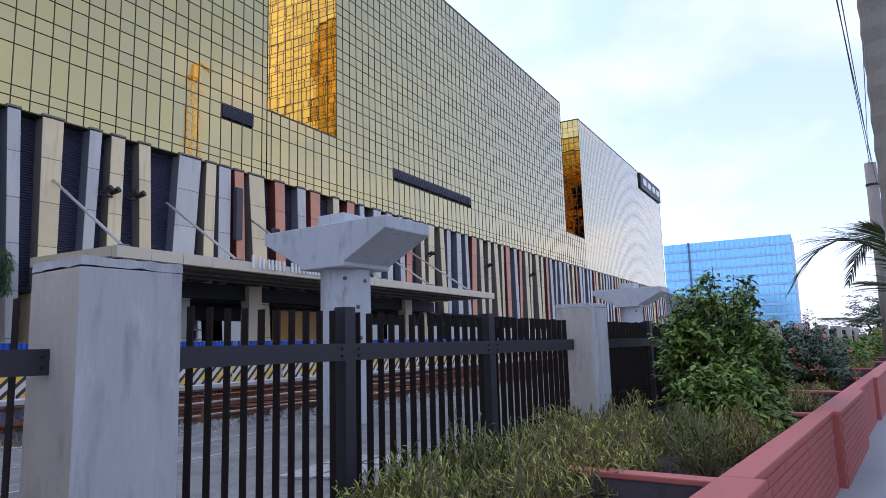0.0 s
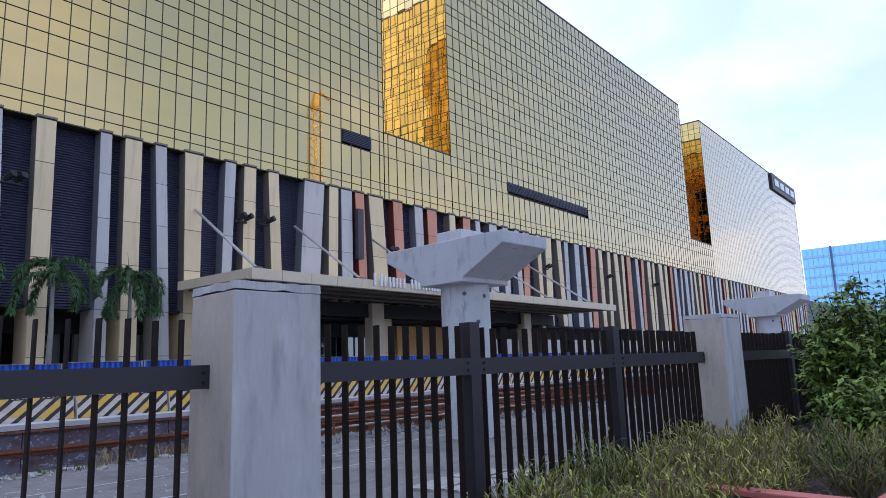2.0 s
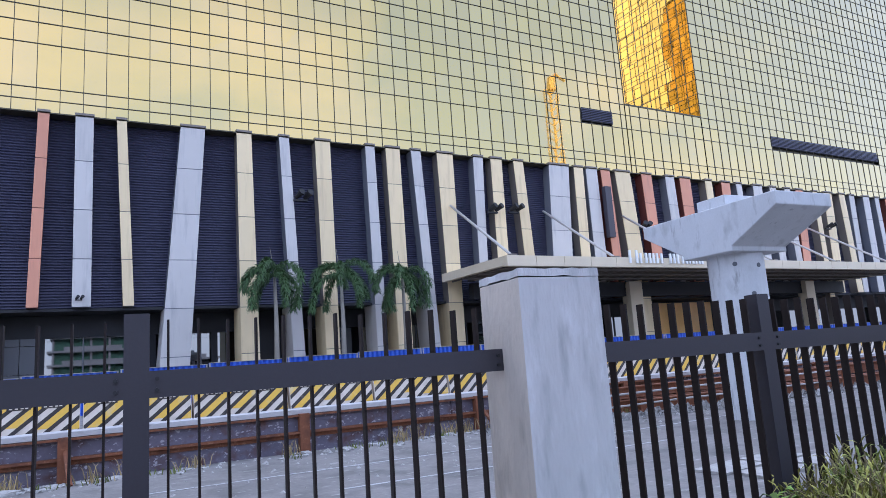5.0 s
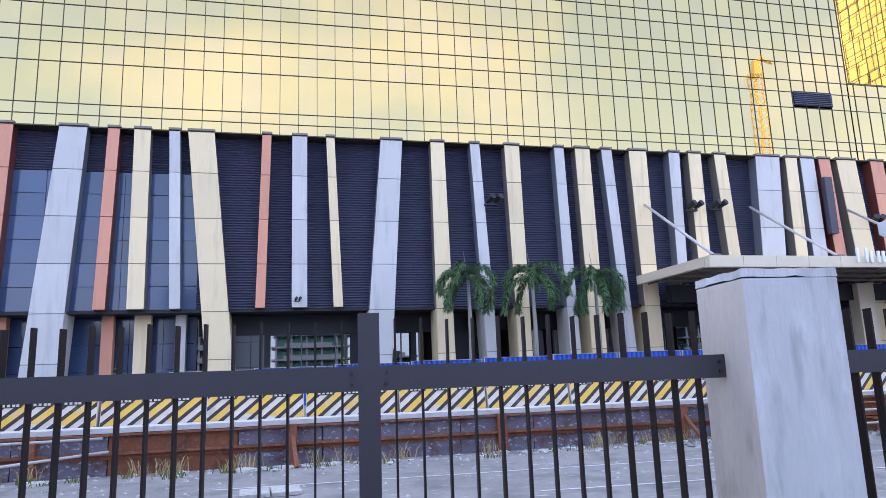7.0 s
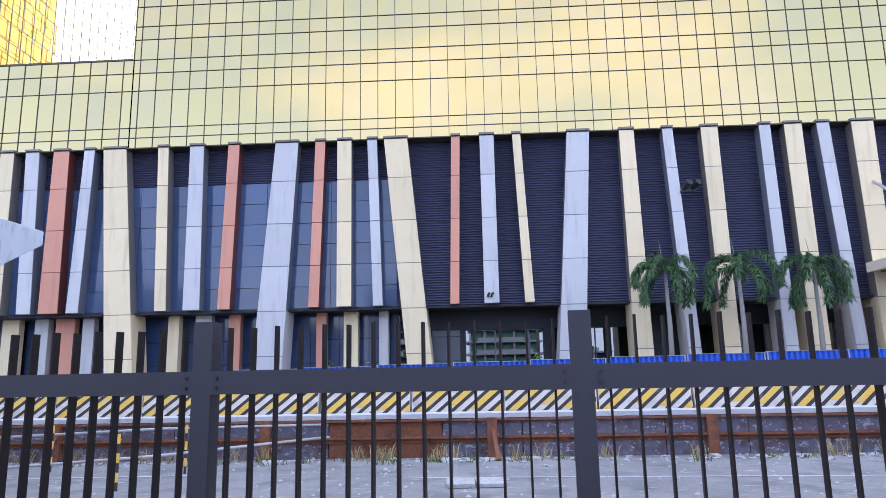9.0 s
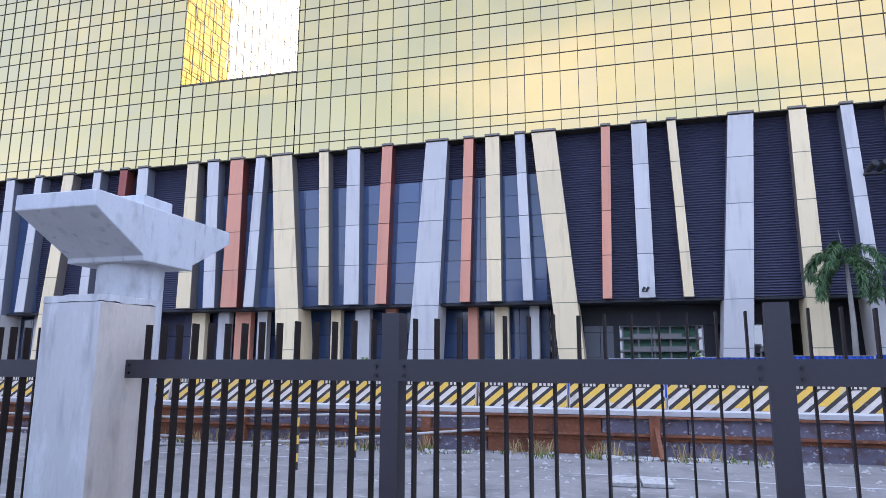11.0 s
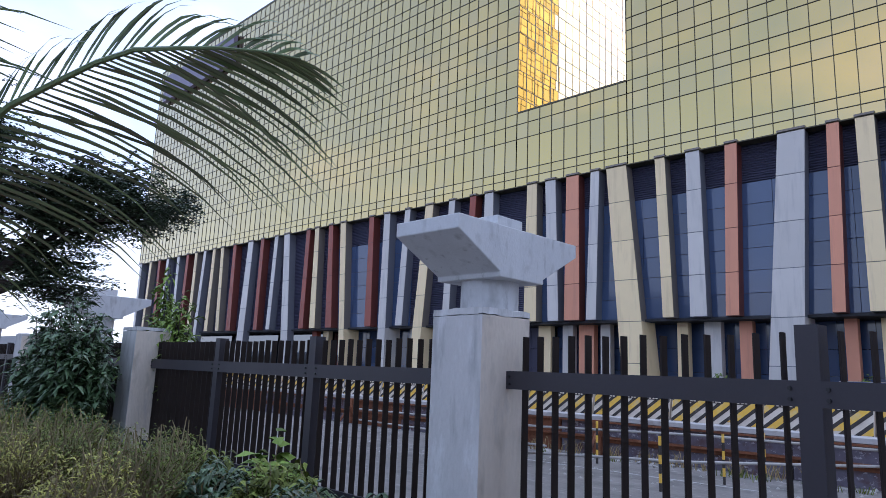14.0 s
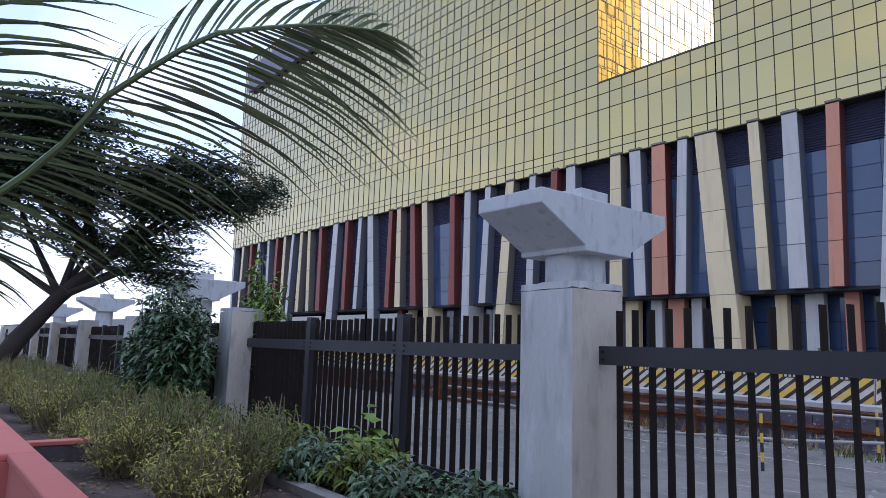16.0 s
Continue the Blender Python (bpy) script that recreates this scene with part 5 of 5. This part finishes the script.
# blocks across the street, seen in the shop glass only
tb = random.Random(44)
M["slab"] = material("raw_grey_slab", (0.24, 0.24, 0.24), 0.85, 0, 0.15, 0.4, 6, 0)
M["net"] = material("green_site_netting", (0.05, 0.13, 0.09), 0.8, 0, 0.3, 0.6, 6, 0)
for k, (x0, w, h) in enumerate(((-150, 40, 16), (-104, 26, 24), (-72, 34, 13), (-30, 22, 23), (-4, 19, 17), (20, 12, 6), (38, 32, 19), (76, 30, 15), (112, 40, 26))):
    ob = thing("street_building", "unfinished concrete block across the street with open floors", "building", group="blocks across the street", geo=Geo().box(x0 + 0.5, x0 + w - 0.5, -92, -79.2, 0, h - 0.4), mats=M["net" if k % 3 == 1 else "soffit"])
    for f in range(int(h / 3.1) + 1):
        z = min(h, 3.1 * f + 2.6)
        part("floor_slab", Geo().box(x0 - tb.uniform(0, 1.2), x0 + w + tb.uniform(0, 1.2), -92.5, -78, z, z + 0.45), M["slab"], ob)
        part("parapet", Geo().box(x0 + w * tb.uniform(0, 0.5), x0 + w * tb.uniform(0.6, 1.0), -78.2, -78.05, z + 0.45, z + 1.3), M["slab"], ob)
    for c in range(int(w / 3.8) + 1):
        x = x0 + 0.5 + c * 3.8
        part("column", Geo().box(x - 0.22, x + 0.22, -78.9, -78.4, 0, h - 0.3), M["slab"], ob)
# tower crane behind the street, seen in the mirror glass only
crane = thing("tower_crane", "yellow lattice crane mast standing across the street", "crane", pose(125, -60, 0))
for sx, sy in ((-1, -1), (1, -1), (1, 1), (-1, 1)):
    part("leg", Geo().box(1.2 * sx - 0.15, 1.2 * sx + 0.15, 1.2 * sy - 0.15, 1.2 * sy + 0.15, 0, 80), M["crane"], crane)
for k in range(32):
    z = 2.5 * k
    part("lacing", Geo().tube([(-1.3, 1.3, z), (1.3, 1.3, z + 2.5)], [0.16, 0.16], 5).tube([(-1.3, -1.3, z + 2.5), (-1.3, 1.3, z)], [0.16, 0.16], 5), M["crane"], crane)
part("jib", Geo().tube([(0, 0, 79), (0.5, 0, 83), (3, 0, 85), (6, 0, 83.5)], [1.4, 1.2, 0.8, 0.4], 6), M["crane"], crane)


# ---- small fittings on the facade ----
def floodlight(x, z, s, size=1.0):
    ob = thing("floodlight", "pair of small black floodlights on a facade bracket", "floodlight", pose(x, 44.9, z) @ Matrix.Scale(size, 4), group="facade floodlights")
    part("bracket", Geo().box(-0.5, 0.5, -0.15, 0.1, -0.25, -0.12), M["lamp"], ob)
    for d in (-0.3, 0.3):
        part("lamp_head", Geo().tube([(d, -0.1, 0), (d + 0.25 * s, -0.75, 0.3)], [0.16, 0.24], 10), M["lamp"], ob)


for x, z, s in ((13.7, 13.5, 1), (29.75, 13.4, 1), (31.85, 13.5, 1), (0.15, 6.6, 1), (56.5, 13.7, 1), (76.0, 13.7, 1), (94, 13.8, 1), (112.0, 13.8, 1), (46.8, 12.6, -1)):
    floodlight(x, z, s, 0.4 if z < 10 else 1.0)
screen = thing("hanging_screen", "dark narrow banner box fixed among the fins", "banner", geo=Geo().box(42.0, 42.7, 44.5, 44.95, 11.5, 16.2), mats=M["signback"])

# ---- pieces, last: near glass panes and pavers ----
for q in near_panes:
    part("glass_pane", mesh_of("glass_pane", q, [(0, 1, 2, 3)], M["gold"]), None, hotel)
paving = thing("paving", "worn clay paving blocks in a running bond", "paving", L, kind="structure")
block = Geo().box(0.003, 0.197, 0.003, 0.097, 0.0, 0.042).mesh("paver", M["paver"])
for k in range(26):
    for j in range(11):
        ob = part("paver", block, None, paving)
        ob.location = (7.6 + 0.2 * k + (0.1 if j % 2 else 0), -0.52 - 0.1 * j, 0)
brick = Geo().hexa([(0.0, 0.002, 0.0), (0.205, 0.002, 0.0), (0.205, 0.02, 0.0), (0.0, 0.02, 0.0), (0.0, 0.002, 0.062), (0.205, 0.002, 0.062), (0.205, 0.02, 0.062), (0.0, 0.02, 0.062)]).mesh("brick", M["red"])
rest = Geo()
count = 0
for k, (a, b) in enumerate(((4.45, 8.6), (8.6, 12.0), (12.0, 15.5))):
    off = -0.075 if k % 2 else 0.0
    for j in range(11):
        u = a + 0.012 + (0.107 if j % 2 else 0)
        while u + 0.21 < b:
            z = 0.012 + 0.0705 * j
            if 6.0 < u < 10.4 and count < 295 and j > 0:
                ob = part("brick", brick, None, planter)
                ob.location = (u, off - 0.002 + rnd.uniform(-0.002, 0.001), z)
                count += 1
            else:
                d = off + rnd.uniform(-0.002, 0.001)
                rest.box(u, u + 0.205, d, d + 0.018, z, z + 0.062)
            u += 0.2145
part("brickwork", rest, M["red"], planter, kind="stuff")
